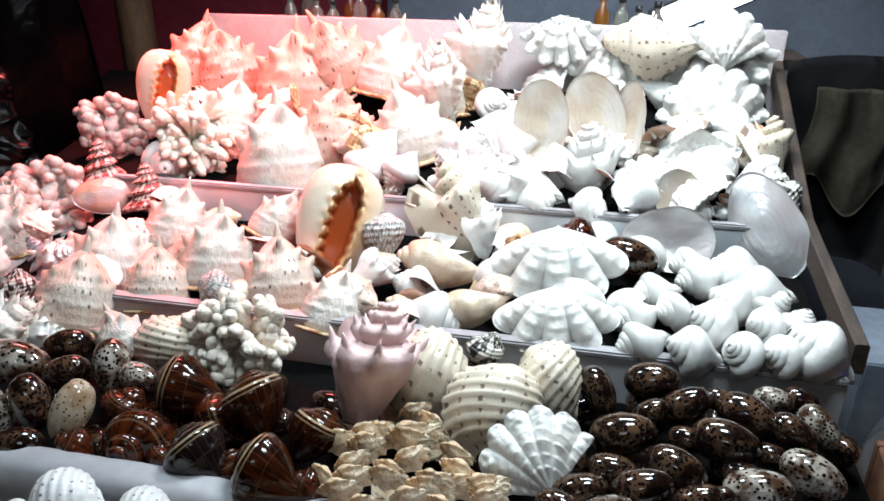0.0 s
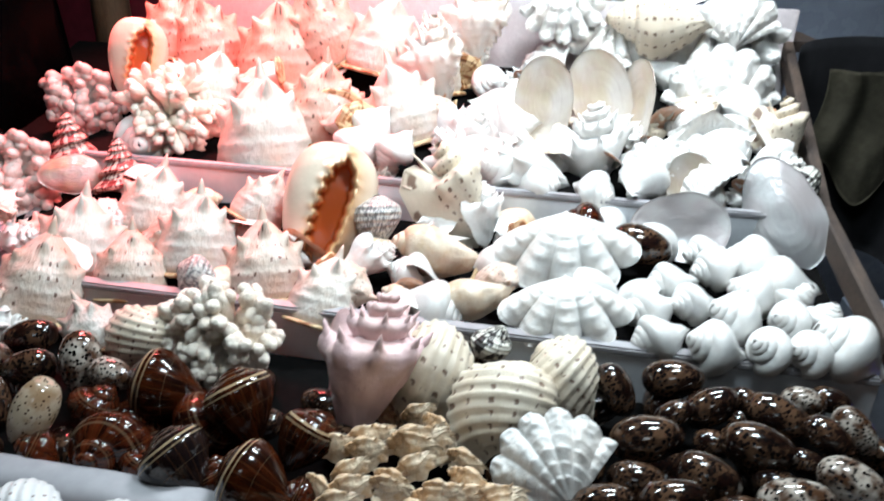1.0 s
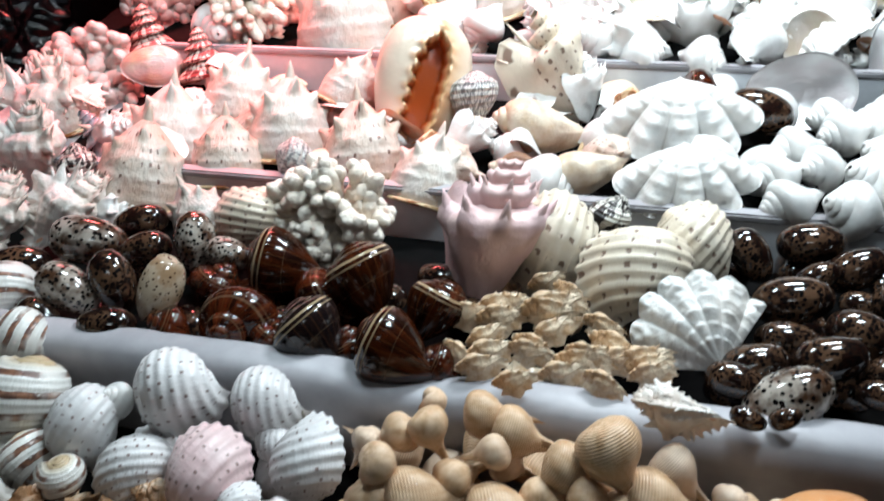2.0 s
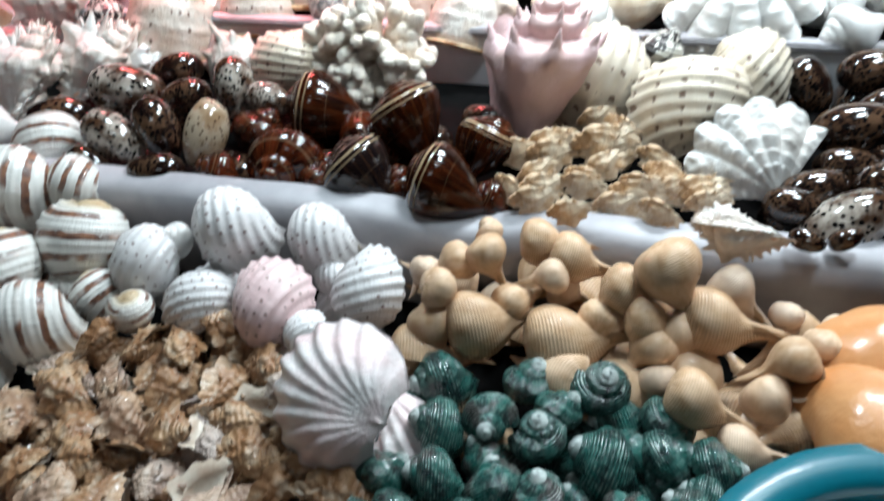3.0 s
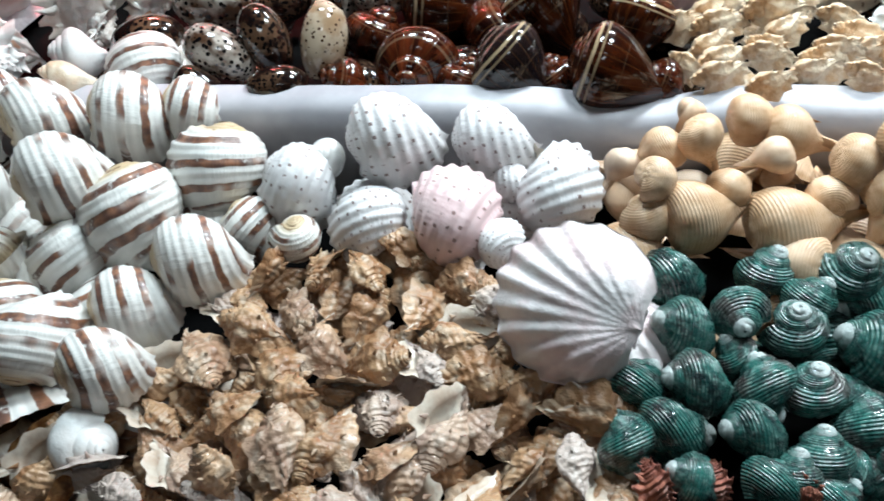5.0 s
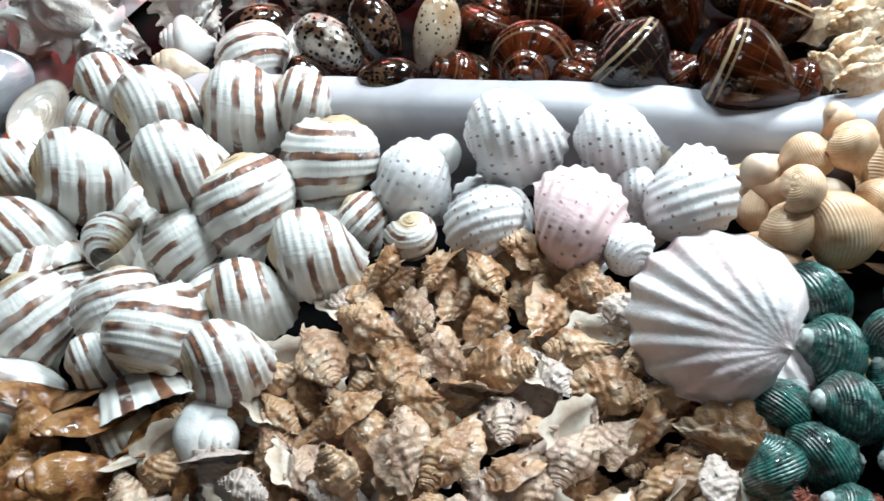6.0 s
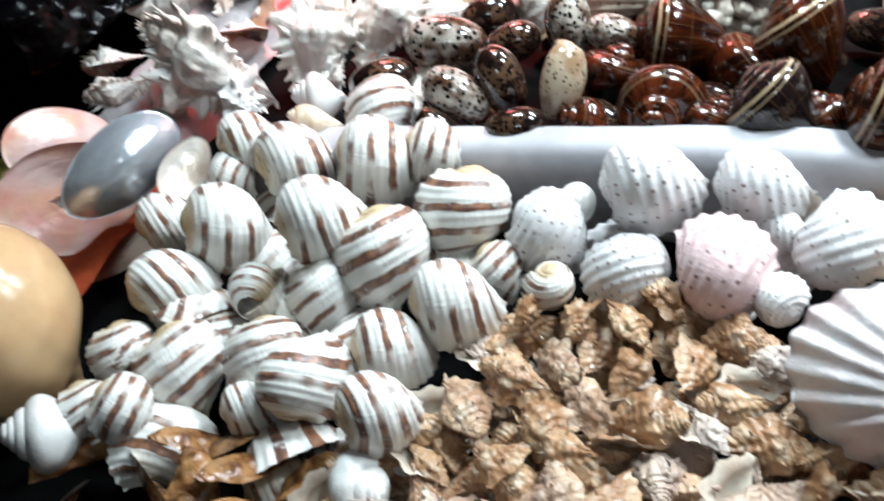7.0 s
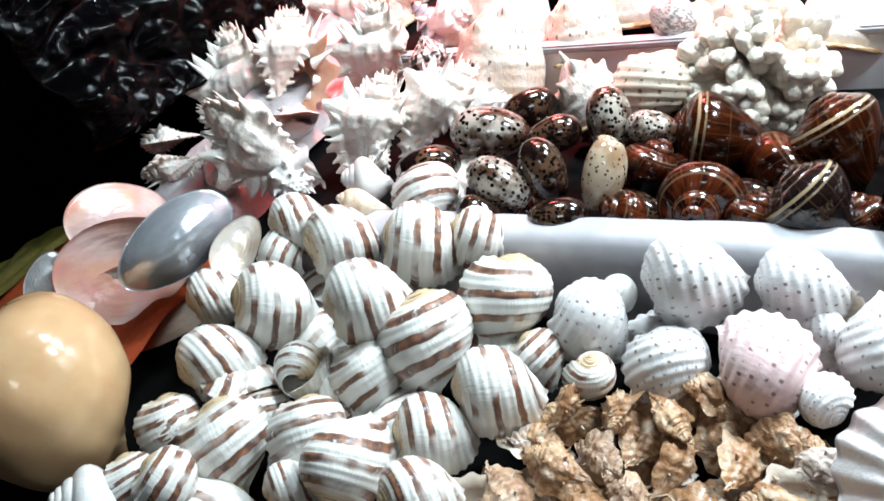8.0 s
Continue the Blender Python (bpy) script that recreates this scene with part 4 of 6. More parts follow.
kind("band", "banded_tun_shell", "tun shell", "banded tun shells", "glossy white tun shell with brown spiral bands", coils("shell", tun, BANDED, THROAT, (1, 2, 3)))
kind("dot", "dotted_tun_shell", "tun shell", "dotted tun shells", "ribbed white tun shell with rows of dark dots", coils("shell", tun_knobby, DOTTED, THROAT, (4, 5)))
kind("pink", "pink_tun_shell", "tun shell", "dotted tun shells", "ribbed pink tun shell with rows of dots", coils("shell", tun_knobby, DOTPINK, THROAT, (6,)))
kind("fig", "fig_shell", "fig shell", "fig shells", "tan pear-shaped fig shell with fine ridges", coils("shell", lambda s: Coil(P_FIG, 1.6, 2.6, 40, 30, lip=0.05, rough=0.03, seed=s), FIG, TANMOUTH, (7, 8)))
kind("turbo", "turban_shell", "turban shell", "green turban shells", "green and white turban shell in a dark heap", coils("shell", lambda s: Coil(P_TURBO, 1.68, 3.3, 38, 30, rib=(7, 0.006), knobs=[(0.38, 0.06, 12, 0.03, 2)], rough=0.05, seed=s), TURBO, GREENMOUTH, (9, 10, 11)))
kind("frog", "frog_shell", "frog shell", "brown frog shells", "knobbly brown and cream frog shell in a heap", coils("shell", frog_coil, FROG, THROAT, (12, 13, 14, 15)))
kind("chank", "white_chank_shell", "chank shell", "white chank shells", "polished white turnip-shaped chank shell", coils("shell", lambda s: Coil(P_CHANK, 1.5, 4, 44, 30, rib=(14, 0.003), rough=0.02, seed=s), WHITE, THROAT, (16, 17)))
kind("moon", "white_moon_shell", "moon shell", "white moon shells", "smooth round white moon shell with a low spire", coils("shell", lambda s: Coil(P_TURBO, 1.7, 3.5, 40, 26, rough=0.02, seed=s), WHITE, THROAT, (48, 49)))
kind("cone", "brown_cone_shell", "cone shell", "polished brown shells", "polished dark brown cone shell with a cream band", coils("shell", lambda s: Coil(P_CONE, 1.5, 3, 44, 24, rough=0.015, seed=s), CONE, DARKMOUTH, (18,)))
kind("bcone", "black_cone_shell", "cone shell", "polished brown shells", "polished black cone shell with a yellow band", coils("shell", lambda s: Coil(P_CONE, 1.5, 3, 44, 24, rough=0.015, seed=s), BLACKCONE, DARKMOUTH, (19,)))
kind("snail", "brown_moon_shell", "sea snail", "polished brown shells", "polished reddish brown round sea snail shell", coils("shell", lambda s: Coil(P_TURBO, 1.9, 3, 44, 24, rough=0.02, seed=s), SNAIL, DARKMOUTH, (20,)))
kind("cowrie", "tiger_cowrie", "cowrie", "dark cowries", "glossy dark brown spotted tiger cowrie", [(cowrie_mesh("shell", COWRIE, 1), None)])
kind("pcowrie", "pale_tiger_cowrie", "cowrie", "pale cowries", "glossy white cowrie with black spots", [(cowrie_mesh("shell", PALECOWRIE, 2), None)])
kind("tcowrie", "tan_cowrie", "cowrie", "pale cowries", "glossy tan cowrie with fine brown freckles", [(cowrie_mesh("shell", TANCOWRIE, 3), None)])
kind("helm", "spotted_helmet_shell", "helmet shell", "helmet shells", "large horned helmet shell with dark spots", [helmet_meshes("shell", HELMET, LIP, s) for s in (21, 22)])
kind("ohelm", "orange_helmet_shell", "helmet shell", "helmet shells", "large orange-pink horned helmet shell", [helmet_meshes("shell", ORANGEHELMET, LIP, s) for s in (23, 24, 50)])
kind("phelm", "pale_helmet_shell", "helmet shell", "helmet shells", "large pale horned helmet shell with blunt spikes", [helmet_meshes("shell", PALEHELMET, LIP, s) for s in (25, 26, 51)])
kind("rhelm", "round_helmet_shell", "helmet shell", "helmet shells", "rounded speckled helmet shell with a tan lip", [helmet_meshes("shell", HELMET, LIP, 27, 0.5)])
kind("bull", "bullmouth_shell", "helmet shell", "bullmouth shells", "cream helmet shell showing its orange toothed mouth", [(bull_mesh("shell", BULL), None)])
kind("conch", "pink_conch", "conch", "", "large lilac-pink conch with knobbed whorls", coils("shell", conch_coil, PINKCONCH, PEACH, (28,)))
kind("wconch", "white_conch", "conch", "white conches", "large white conch with knobbed shoulders", coils("shell", conch_coil, WHITE, PEACH, (29,)))
kind("lambis", "spider_conch", "conch", "spider conches", "speckled spider conch with a flared fingered lip", coils("shell", lambis_coil, DASHED, PEACH, (30,)))
kind("murex", "white_murex", "murex", "white murex shells", "spiny white murex shell with frilled ridges", coils("shell", lambda s: murex_coil(s, 7, 0.17, 0.042, P_MUREX_FAT), MUREX, PEACH, (31, 32, 52)))
kind("ymurex", "cream_murex", "murex", "small cream murex shells", "small cream-yellow spiny murex in a heap", coils("shell", frilled_coil, YMUREX, THROAT, (33, 34)))
kind("rmurex", "red_murex", "murex", "red murex shells", "small reddish brown ridged murex", coils("shell", lambda s: murex_coil(s, 6, 0.14, 0.04), RMUREX, THROAT, (35,)))
kind("harp", "dashed_shell", "tun shell", "dashed cream shells", "large cream shell with brown dashes on its ribs", coils("shell", lambda s: Coil(P_TUN, 2.0, 3, 44, 40, rib=(11, 0.03), lip=0.12, rough=0.04, seed=s), DASHED, THROAT, (36, 37)))
kind("volute", "cream_volute", "volute", "cream volutes", "smooth cream volute shell with a pale lip", coils("shell", lambda s: Coil(P_VOLUTE, 1.8, 3, 40, 22, lip=0.16, rough=0.04, seed=s), CREAM, PEACH, (38,)))
kind("triton", "triton_shell", "triton", "", "long cream triton shell with brown specks", coils("shell", lambda s: Coil(P_FROG, 1.5, 4, 40, 22, rib=(8, 0.03), knobs=[(0.4, 0.2, 3, 0.08, 6)], lip=0.12, rough=0.04, seed=s), DASHED, THROAT, (39,)))
kind("top", "red_top_shell", "top shell", "top shells", "conical red and white marbled top shell", coils("shell", lambda s: Coil(P_TOP, 1.4, 5, 36, 16, knobs=[(0.62, 0.10, 18, 0.03, 2)], rough=0.03, seed=s), TROCHUS, GREENMOUTH, (40,)))
kind("btop", "black_top_shell", "top shell", "top shells", "rounded black and white marbled top shell", coils("shell", lambda s: Coil(P_TURBO, 1.7, 3.3, 36, 20, rib=(6, 0.02), rough=0.05, seed=s), BLACKTROCHUS, GREENMOUTH, (41,)))
kind("stop", "silver_top_shell", "top shell", "top shells", "polished silvery conical top shell", coils("shell", lambda s: Coil(P_TOP, 1.4, 5, 36, 16, rough=0.02, seed=s), SILVER, GREENMOUTH, (42,)))
kind("latt", "latticed_shell", "sea shell", "latticed shells", "small grey latticed cone-shaped shell", coils("shell", lambda s: Coil(P_CONE, 1.5, 3, 36, 22, rib=(12, 0.02), rough=0.02, seed=s), LATTICE, THROAT, (43,)))
kind("melon", "melon_shell", "melon shell", "melon shells", "large smooth cream-orange melon shell", coils("shell", lambda s: Coil(P_MELON, 1.8, 2.3, 56, 30, rough=0.03, seed=s), MELON, PEACH, (44,)))
kind("orange", "orange_melon_shell", "melon shell", "melon shells", "smooth orange melon shell beside the basin", coils("shell", lambda s: Coil(P_MELON, 2.6, 2.3, 48, 26, rough=0.02, seed=s), ORANGE, PEACH, (45,)))
kind("clam", "giant_clam_valve", "giant clam", "giant clams", "white giant clam valve with deep wavy folds", [(valve_mesh("shell", CLAM, 5, 0.10, 0.34, 74, 0.03, 7, ratio=1.35, nv=120, nu=40, seed=s, thick=0.05, frill=0.02, lobe=0.09, crease=True), None) for s in (1, 2)])
kind("fluted", "fluted_clam_valve", "giant clam", "giant clams", "white fluted clam valve with raised frilly scales", [(valve_mesh("shell", CLAM, 6, 0.15, 0.30, 70, 0.12, 4, ratio=1.3, nv=140, nu=44, seed=s, thick=0.05, frill=0.05, lobe=0.10, crease=True), None) for s in (3, 4)])
kind("fan", "frilled_clam_valve", "giant clam", "giant clams", "white clam valve with fine wavy frills", [(valve_mesh("shell", CLAM, 6, 0.04, 0.30, 66, 0.03, 7, ratio=1.15, nv=120, nu=60, seed=9, thick=0.04, frill=0.05, lobe=0.04, crease=True), None)])
kind("scallop", "scallop_valve", "scallop", "", "large white and pink ribbed scallop valve", [(valve_mesh("shell", m_plain("white pink scallop", (0.78, 0.74, 0.73), (0.70, 0.54, 0.54), 0.45, 0.1, 2.0, 0.25), 13, 0.022, 0.34, 84, 0.0, 7, True, 1.0, nv=170, thick=0.025, disc=True), None)])
kind("pen", "pearly_pen_shell", "pen shell", "pearly valves", "grey-brown pearly oval valve standing on edge", [(dish_mesh("shell", PENSHELL, 0.29, 0.07, -1.0), None)])
kind("mop", "pearl_valve", "pearl shell", "pearly valves", "large silver-white oval mother-of-pearl valve", [(dish_mesh("shell", PEARL, 0.30, 0.10, 1.0), None)])
kind("silver", "silver_pearl_shell", "pearl shell", "", "polished silver pearl shell resting on open valves", [(dish_mesh("shell", SILVER, 0.27, 0.26, 1.0, rings=0.0, egg=-0.08), None)])
kind("dish", "open_pearl_dish", "pearl shell", "pearly valves", "hollow mother-of-pearl valve lying open", [(dish_mesh("shell", PEARL, 0.36, 0.12, -1.0, wave=0.02), None)])
kind("pinkdish", "open_pink_valve", "pearl shell", "pearly valves", "hollow pink-white polished valve lying open", [(dish_mesh("shell", PINKPEARL, 0.36, 0.12, -1.0, wave=0.02), None)])
kind("pdish", "pink_pearl_valve", "pearl shell", "pearly valves", "pink-white polished oval valve", [(dish_mesh("shell", PINKPEARL, 0.33, 0.13, 1.0), None)])
kind("ear", "brown_conch", "conch", "glossy brown conches", "glossy golden brown conch with a pale flared lip", coils("shell", lambda s: Coil(P_VOLUTE, 1.7, 3, 40, 22, rib=(9, 0.015), fold=(6, 0.03), lip=0.45, lip_s=0.2, flat=0.45, rough=0.07, seed=s), EAR, THROAT, (46, 47)))
kind("coral", "finger_coral", "coral", "corals", "white finger coral head with blunt branches", [(coral_mesh("branches", CORAL, 5, 56, 0.25, 0.062), None)])
kind("coral2", "pink_coral", "coral", "corals", "pinkish coral head under clear plastic film", [(coral_mesh("branches", PINKCORAL, 8, 46, 0.22, 0.07), None)])
kind("coral3", "cluster_coral", "coral", "corals", "pale coral with long radiating branches", [(coral_mesh("branches", CORAL, 11, 46, 0.28, 0.058, 0.5), None)])

COUNT = {}


def put(key, x, y, z, size, rx, ry, rz, tag=""):
    """One thing of a kind, at a place, of a length in metres, turned by degrees."""
    name, category, group, label, variants = KINDS[key]
    i = COUNT.get(key, 0)
    COUNT[key] = i + 1
    body, mouth = variants[i % len(variants)]
    m = pose(x, y, z, rx, ry, rz) @ Matrix.Diagonal((size, size, size, 1))
    ob = new(name) if mouth else new(name, body)
    ob.matrix_basis = m
    if mouth:
        new("body", body).parent = ob
        new("aperture", mouth).parent = ob
    return tagged(ob, tag or label, category, group)

# ---------------------------------------------------------------- the shells, kind by kind

put("band", -1.022, 0.626, 0.888, 0.082, -59, -13, -133)
put("band", -0.955, 0.609, 0.875, 0.100, -58, -14, -131)
put("band", -0.886, 0.702, 0.878, 0.090, 7, -32, 114)

put("volute", -0.953, 0.666, 0.886, 0.076, -54, -25, -160)

put("band", -0.852, 0.611, 0.876, 0.102, -50, -21, -163)
put("band", -0.792, 0.630, 0.872, 0.075, -47, -27, -175)
put("band", -1.038, 0.587, 0.866, 0.069, -32, -27, 173)
put("band", -1.002, 0.511, 0.860, 0.106, -54, -31, -140)
put("band", -1.112, 0.536, 0.839, 0.084, -56, -4, -130)
put("band", -0.871, 0.510, 0.883, 0.101, -46, -9, -141)
put("band", -0.808, 0.493, 0.851, 0.109, -2, -51, 129)
put("band", -0.742, 0.556, 0.857, 0.102, 26, -49, 87)
put("band", -1.035, 0.436, 0.846, 0.096, -52, -5, -116)
put("band", -0.936, 0.443, 0.838, 0.074, 160, 8, 98)
put("band", -0.865, 0.456, 0.828, 0.087, -4, -45, 140)
put("band", -0.715, 0.444, 0.851, 0.090, -41, -9, -153)
put("band", -0.987, 0.354, 0.818, 0.103, 3, -46, 145)
put("band", -1.059, 0.356, 0.830, 0.071, 22, -46, 124)
put("band", -0.893, 0.374, 0.835, 0.082, 18, -30, 116)
put("band", -0.825, 0.348, 0.853, 0.087, -31, 22, -93)
put("band", -0.764, 0.397, 0.837, 0.082, -39, -14, -150)
put("band", -0.739, 0.320, 0.864, 0.073, -40, -16, -135)
put("band", -1.001, 0.292, 0.840, 0.069, -17, -44, 180)
put("band", -1.048, 0.288, 0.839, 0.055, 46, -47, 137)
put("band", -0.695, 0.501, 0.832, 0.063, -23, -36, 150)
put("band", -0.642, 0.484, 0.836, 0.052, 18, -85, 89)
put("band", -0.983, 0.403, 0.802, 0.070, 24, -41, 112)
put("band", -0.879, 0.320, 0.831, 0.056, -40, -11, -136)
put("band", -1.019, 0.416, 0.832, 0.068, 24, -43, -164)
put("band", -1.055, 0.356, 0.829, 0.066, -10, -53, 167)

put("moon", -0.747, 0.273, 0.836, 0.065, 19, -25, -17)

put("dot", -0.559, 0.580, 0.879, 0.098, -50, 1, -159)
put("dot", -0.467, 0.591, 0.866, 0.086, -64, 4, -173)
put("dot", -0.649, 0.538, 0.851, 0.088, -39, -31, 172)

put("moon", -0.628, 0.568, 0.863, 0.047, -94, -55, -118)

put("dot", -0.577, 0.506, 0.840, 0.079, -1, -29, 109)

put("pink", -0.496, 0.512, 0.851, 0.094, 38, 18, -21)

put("dot", -0.451, 0.487, 0.847, 0.047, 27, -2, -54)
put("dot", -0.404, 0.543, 0.856, 0.086, 40, 37, -67)
put("dot", -0.444, 0.574, 0.848, 0.061, 133, 2, -178)

put("fig", -0.302, 0.592, 0.888, 0.053, 111, -58, 37)
put("fig", -0.226, 0.594, 0.895, 0.079, -53, -6, -174)
put("fig", -0.331, 0.560, 0.879, 0.069, 62, -38, 6)
put("fig", -0.282, 0.555, 0.890, 0.068, -42, -61, 156)
put("fig", -0.242, 0.554, 0.886, 0.056, 53, -22, -1)
put("fig", -0.196, 0.580, 0.885, 0.084, -52, -19, 179)
put("fig", -0.317, 0.524, 0.881, 0.067, -74, -49, -139)
put("fig", -0.266, 0.520, 0.862, 0.112, -45, -1, -157)
put("fig", -0.325, 0.498, 0.844, 0.080, -20, -68, 135)
put("fig", -0.182, 0.559, 0.856, 0.076, -2, -12, -91)
put("fig", -0.209, 0.577, 0.849, 0.064, -66, -41, -156)
put("fig", -0.147, 0.554, 0.874, 0.083, -53, -27, 179)
put("fig", -0.187, 0.522, 0.849, 0.124, -44, 1, -164)
put("fig", -0.118, 0.546, 0.893, 0.102, -43, -51, 142)
put("fig", -0.060, 0.563, 0.874, 0.079, -49, -32, 152)
put("fig", -0.064, 0.542, 0.867, 0.106, -49, -8, 179)
put("fig", -0.106, 0.521, 0.847, 0.083, -39, -39, 142)
put("fig", -0.147, 0.512, 0.845, 0.073, 41, -50, 23)
put("fig", -0.046, 0.499, 0.857, 0.090, -155, -31, 10)
put("fig", -0.085, 0.458, 0.854, 0.086, -44, -19, 168)
put("fig", -0.030, 0.561, 0.855, 0.051, 21, -68, 47)
put("fig", -0.005, 0.529, 0.853, 0.059, 12, -67, 54)
put("fig", -0.032, 0.474, 0.838, 0.075, -41, -31, 140)
put("fig", -0.127, 0.482, 0.832, 0.058, -20, -59, 111)
put("fig", 0.009, 0.566, 0.846, 0.056, 62, -50, -21)
put("fig", -0.048, 0.437, 0.837, 0.072, -39, -1, 175)
put("fig", -0.126, 0.534, 0.869, 0.075, -48, -11, -170)
put("fig", -0.357, 0.556, 0.863, 0.054, 61, -60, 27)
put("fig", -0.250, 0.548, 0.867, 0.068, -43, -5, -136)

put("turbo", -0.310, 0.457, 0.839, 0.067, -41, -3, -151)
put("turbo", -0.236, 0.472, 0.841, 0.054, 36, -72, 50)
put("turbo", -0.179, 0.472, 0.846, 0.062, 126, -74, -53)
put("turbo", -0.302, 0.409, 0.840, 0.061, -37, -23, -175)
put("turbo", -0.261, 0.424, 0.847, 0.054, -6, -24, -83)
put("turbo", -0.208, 0.447, 0.842, 0.047, 35, -47, 35)
put("turbo", -0.222, 0.420, 0.836, 0.056, -80, -84, -175)
put("turbo", -0.295, 0.364, 0.840, 0.057, -34, -9, -173)
put("turbo", -0.265, 0.397, 0.830, 0.042, -26, -49, 149)
put("turbo", -0.249, 0.369, 0.838, 0.054, -7, -18, 113)
put("turbo", -0.168, 0.405, 0.835, 0.069, -36, -18, 170)
put("turbo", -0.145, 0.425, 0.826, 0.052, -30, 12, -151)
put("turbo", -0.119, 0.421, 0.837, 0.055, 34, -31, 16)
put("turbo", -0.216, 0.368, 0.836, 0.051, -13, -75, 114)
put("turbo", -0.084, 0.416, 0.842, 0.052, 36, -14, 3)
put("turbo", -0.315, 0.327, 0.836, 0.056, -32, 5, -146)
put("turbo", -0.261, 0.327, 0.842, 0.052, -31, -12, -165)
put("turbo", -0.182, 0.344, 0.831, 0.058, 4, 21, -83)
put("turbo", -0.140, 0.358, 0.838, 0.052, -32, 5, 179)
put("turbo", -0.106, 0.372, 0.840, 0.049, -34, -18, 158)
put("turbo", -0.343, 0.310, 0.840, 0.051, -3, 22, -64)
put("turbo", -0.221, 0.315, 0.840, 0.049, 4, -49, 91)
put("turbo", -0.155, 0.336, 0.842, 0.038, 10, -50, 65)
put("turbo", -0.301, 0.289, 0.838, 0.045, -22, -19, 169)
put("turbo", -0.252, 0.295, 0.841, 0.044, 25, -13, 42)
put("turbo", -0.146, 0.314, 0.840, 0.054, -29, -14, 168)
put("turbo", -0.118, 0.330, 0.843, 0.039, 24, -1, -54)
put("turbo", -0.187, 0.378, 0.816, 0.040, -28, -42, 147)
put("turbo", -0.337, 0.367, 0.830, 0.053, 32, -16, 51)
put("turbo", -0.120, 0.453, 0.841, 0.053, 38, -45, 16)
put("turbo", -0.158, 0.461, 0.821, 0.058, -36, 6, -159)
put("turbo", -0.149, 0.496, 0.814, 0.052, -38, -31, 153)
put("turbo", -0.185, 0.315, 0.819, 0.041, -23, -39, 144)
put("turbo", -0.215, 0.292, 0.834, 0.041, 23, -24, 37)
put("turbo", -0.338, 0.447, 0.821, 0.056, 16, -48, 86)
put("turbo", -0.087, 0.391, 0.826, 0.043, 4, -35, 68)
put("turbo", -0.120, 0.413, 0.825, 0.046, 24, -43, 28)
put("turbo", -0.093, 0.387, 0.838, 0.047, -39, -3, 163)
put("turbo", -0.151, 0.365, 0.835, 0.045, -26, 14, -160)
put("turbo", -0.113, 0.338, 0.842, 0.044, -31, -44, 118)
put("turbo", -0.167, 0.317, 0.840, 0.042, 4, -51, 60)
put("turbo", -0.202, 0.311, 0.827, 0.044, -29, -14, 160)
put("turbo", -0.085, 0.341, 0.841, 0.041, 26, -38, 9)
put("turbo", -0.139, 0.301, 0.839, 0.041, -31, -11, 171)
put("turbo", -0.239, 0.300, 0.841, 0.041, -1, -48, 86)

put("rmurex", -0.326, 0.277, 0.840, 0.051, -2, -29, 127)
put("rmurex", -0.291, 0.282, 0.840, 0.046, 6, -37, 103)
put("rmurex", -0.232, 0.286, 0.840, 0.049, -24, -12, 167)

put("scallop", -0.387, 0.408, 0.869, 0.115, 37, -3, -25)
put("scallop", -0.351, 0.406, 0.814, 0.092, -17, -15, 105)

put("pcowrie", -0.834, 0.816, 0.894, 0.101, -59, -13, -164)

put("cowrie", -0.803, 0.888, 0.887, 0.075, 61, -7, 24)

put("pcowrie", -0.685, 0.839, 0.894, 0.082, -4, -69, 109)

put("cowrie", -0.753, 0.821, 0.886, 0.071, 60, -13, 15)

put("pcowrie", -0.791, 0.714, 0.888, 0.081, -28, -35, 177)

put("cowrie", -0.743, 0.738, 0.888, 0.081, -27, -63, 142)

put("tcowrie", -0.674, 0.732, 0.891, 0.083, 82, -51, 72)

put("cowrie", -0.901, 0.754, 0.882, 0.083, 59, 6, 27)
put("cowrie", -0.712, 0.672, 0.874, 0.066, 53, 4, 16)
put("cowrie", -0.805, 0.674, 0.871, 0.059, -45, -35, 177)

put("pcowrie", -0.632, 0.829, 0.888, 0.064, -57, -14, -179)

put("snail", -0.631, 0.781, 0.873, 0.075, 48, -49, 38)
put("snail", -0.642, 0.691, 0.860, 0.071, -57, -32, -166)

put("cone", -0.556, 0.834, 0.873, 0.125, -58, -12, -177)

put("snail", -0.485, 0.796, 0.860, 0.103, 55, -35, 12)

put("cone", -0.434, 0.802, 0.883, 0.120, -44, -48, 141)

put("snail", -0.565, 0.722, 0.867, 0.108, -10, -15, -89)

put("bcone", -0.458, 0.691, 0.879, 0.107, -48, -40, 155)

put("snail", -0.520, 0.709, 0.857, 0.065, 38, -51, 41)

put("cone", -0.358, 0.677, 0.886, 0.109, -55, -16, 167)

put("snail", -0.418, 0.699, 0.861, 0.064, -44, -51, 145)

put("cone", -0.335, 0.764, 0.882, 0.093, 45, -47, 54)

put("snail", -0.311, 0.682, 0.871, 0.055, -43, -28, 178)

put("conch", -0.301, 0.877, 0.921, 0.242, -19, -66, 73)

put("harp", -0.205, 0.913, 0.890, 0.153, -53, -25, 175)
put("harp", -0.112, 0.854, 0.902, 0.142, 12, -39, 83)
put("harp", -0.039, 0.929, 0.895, 0.130, -48, -35, 154)

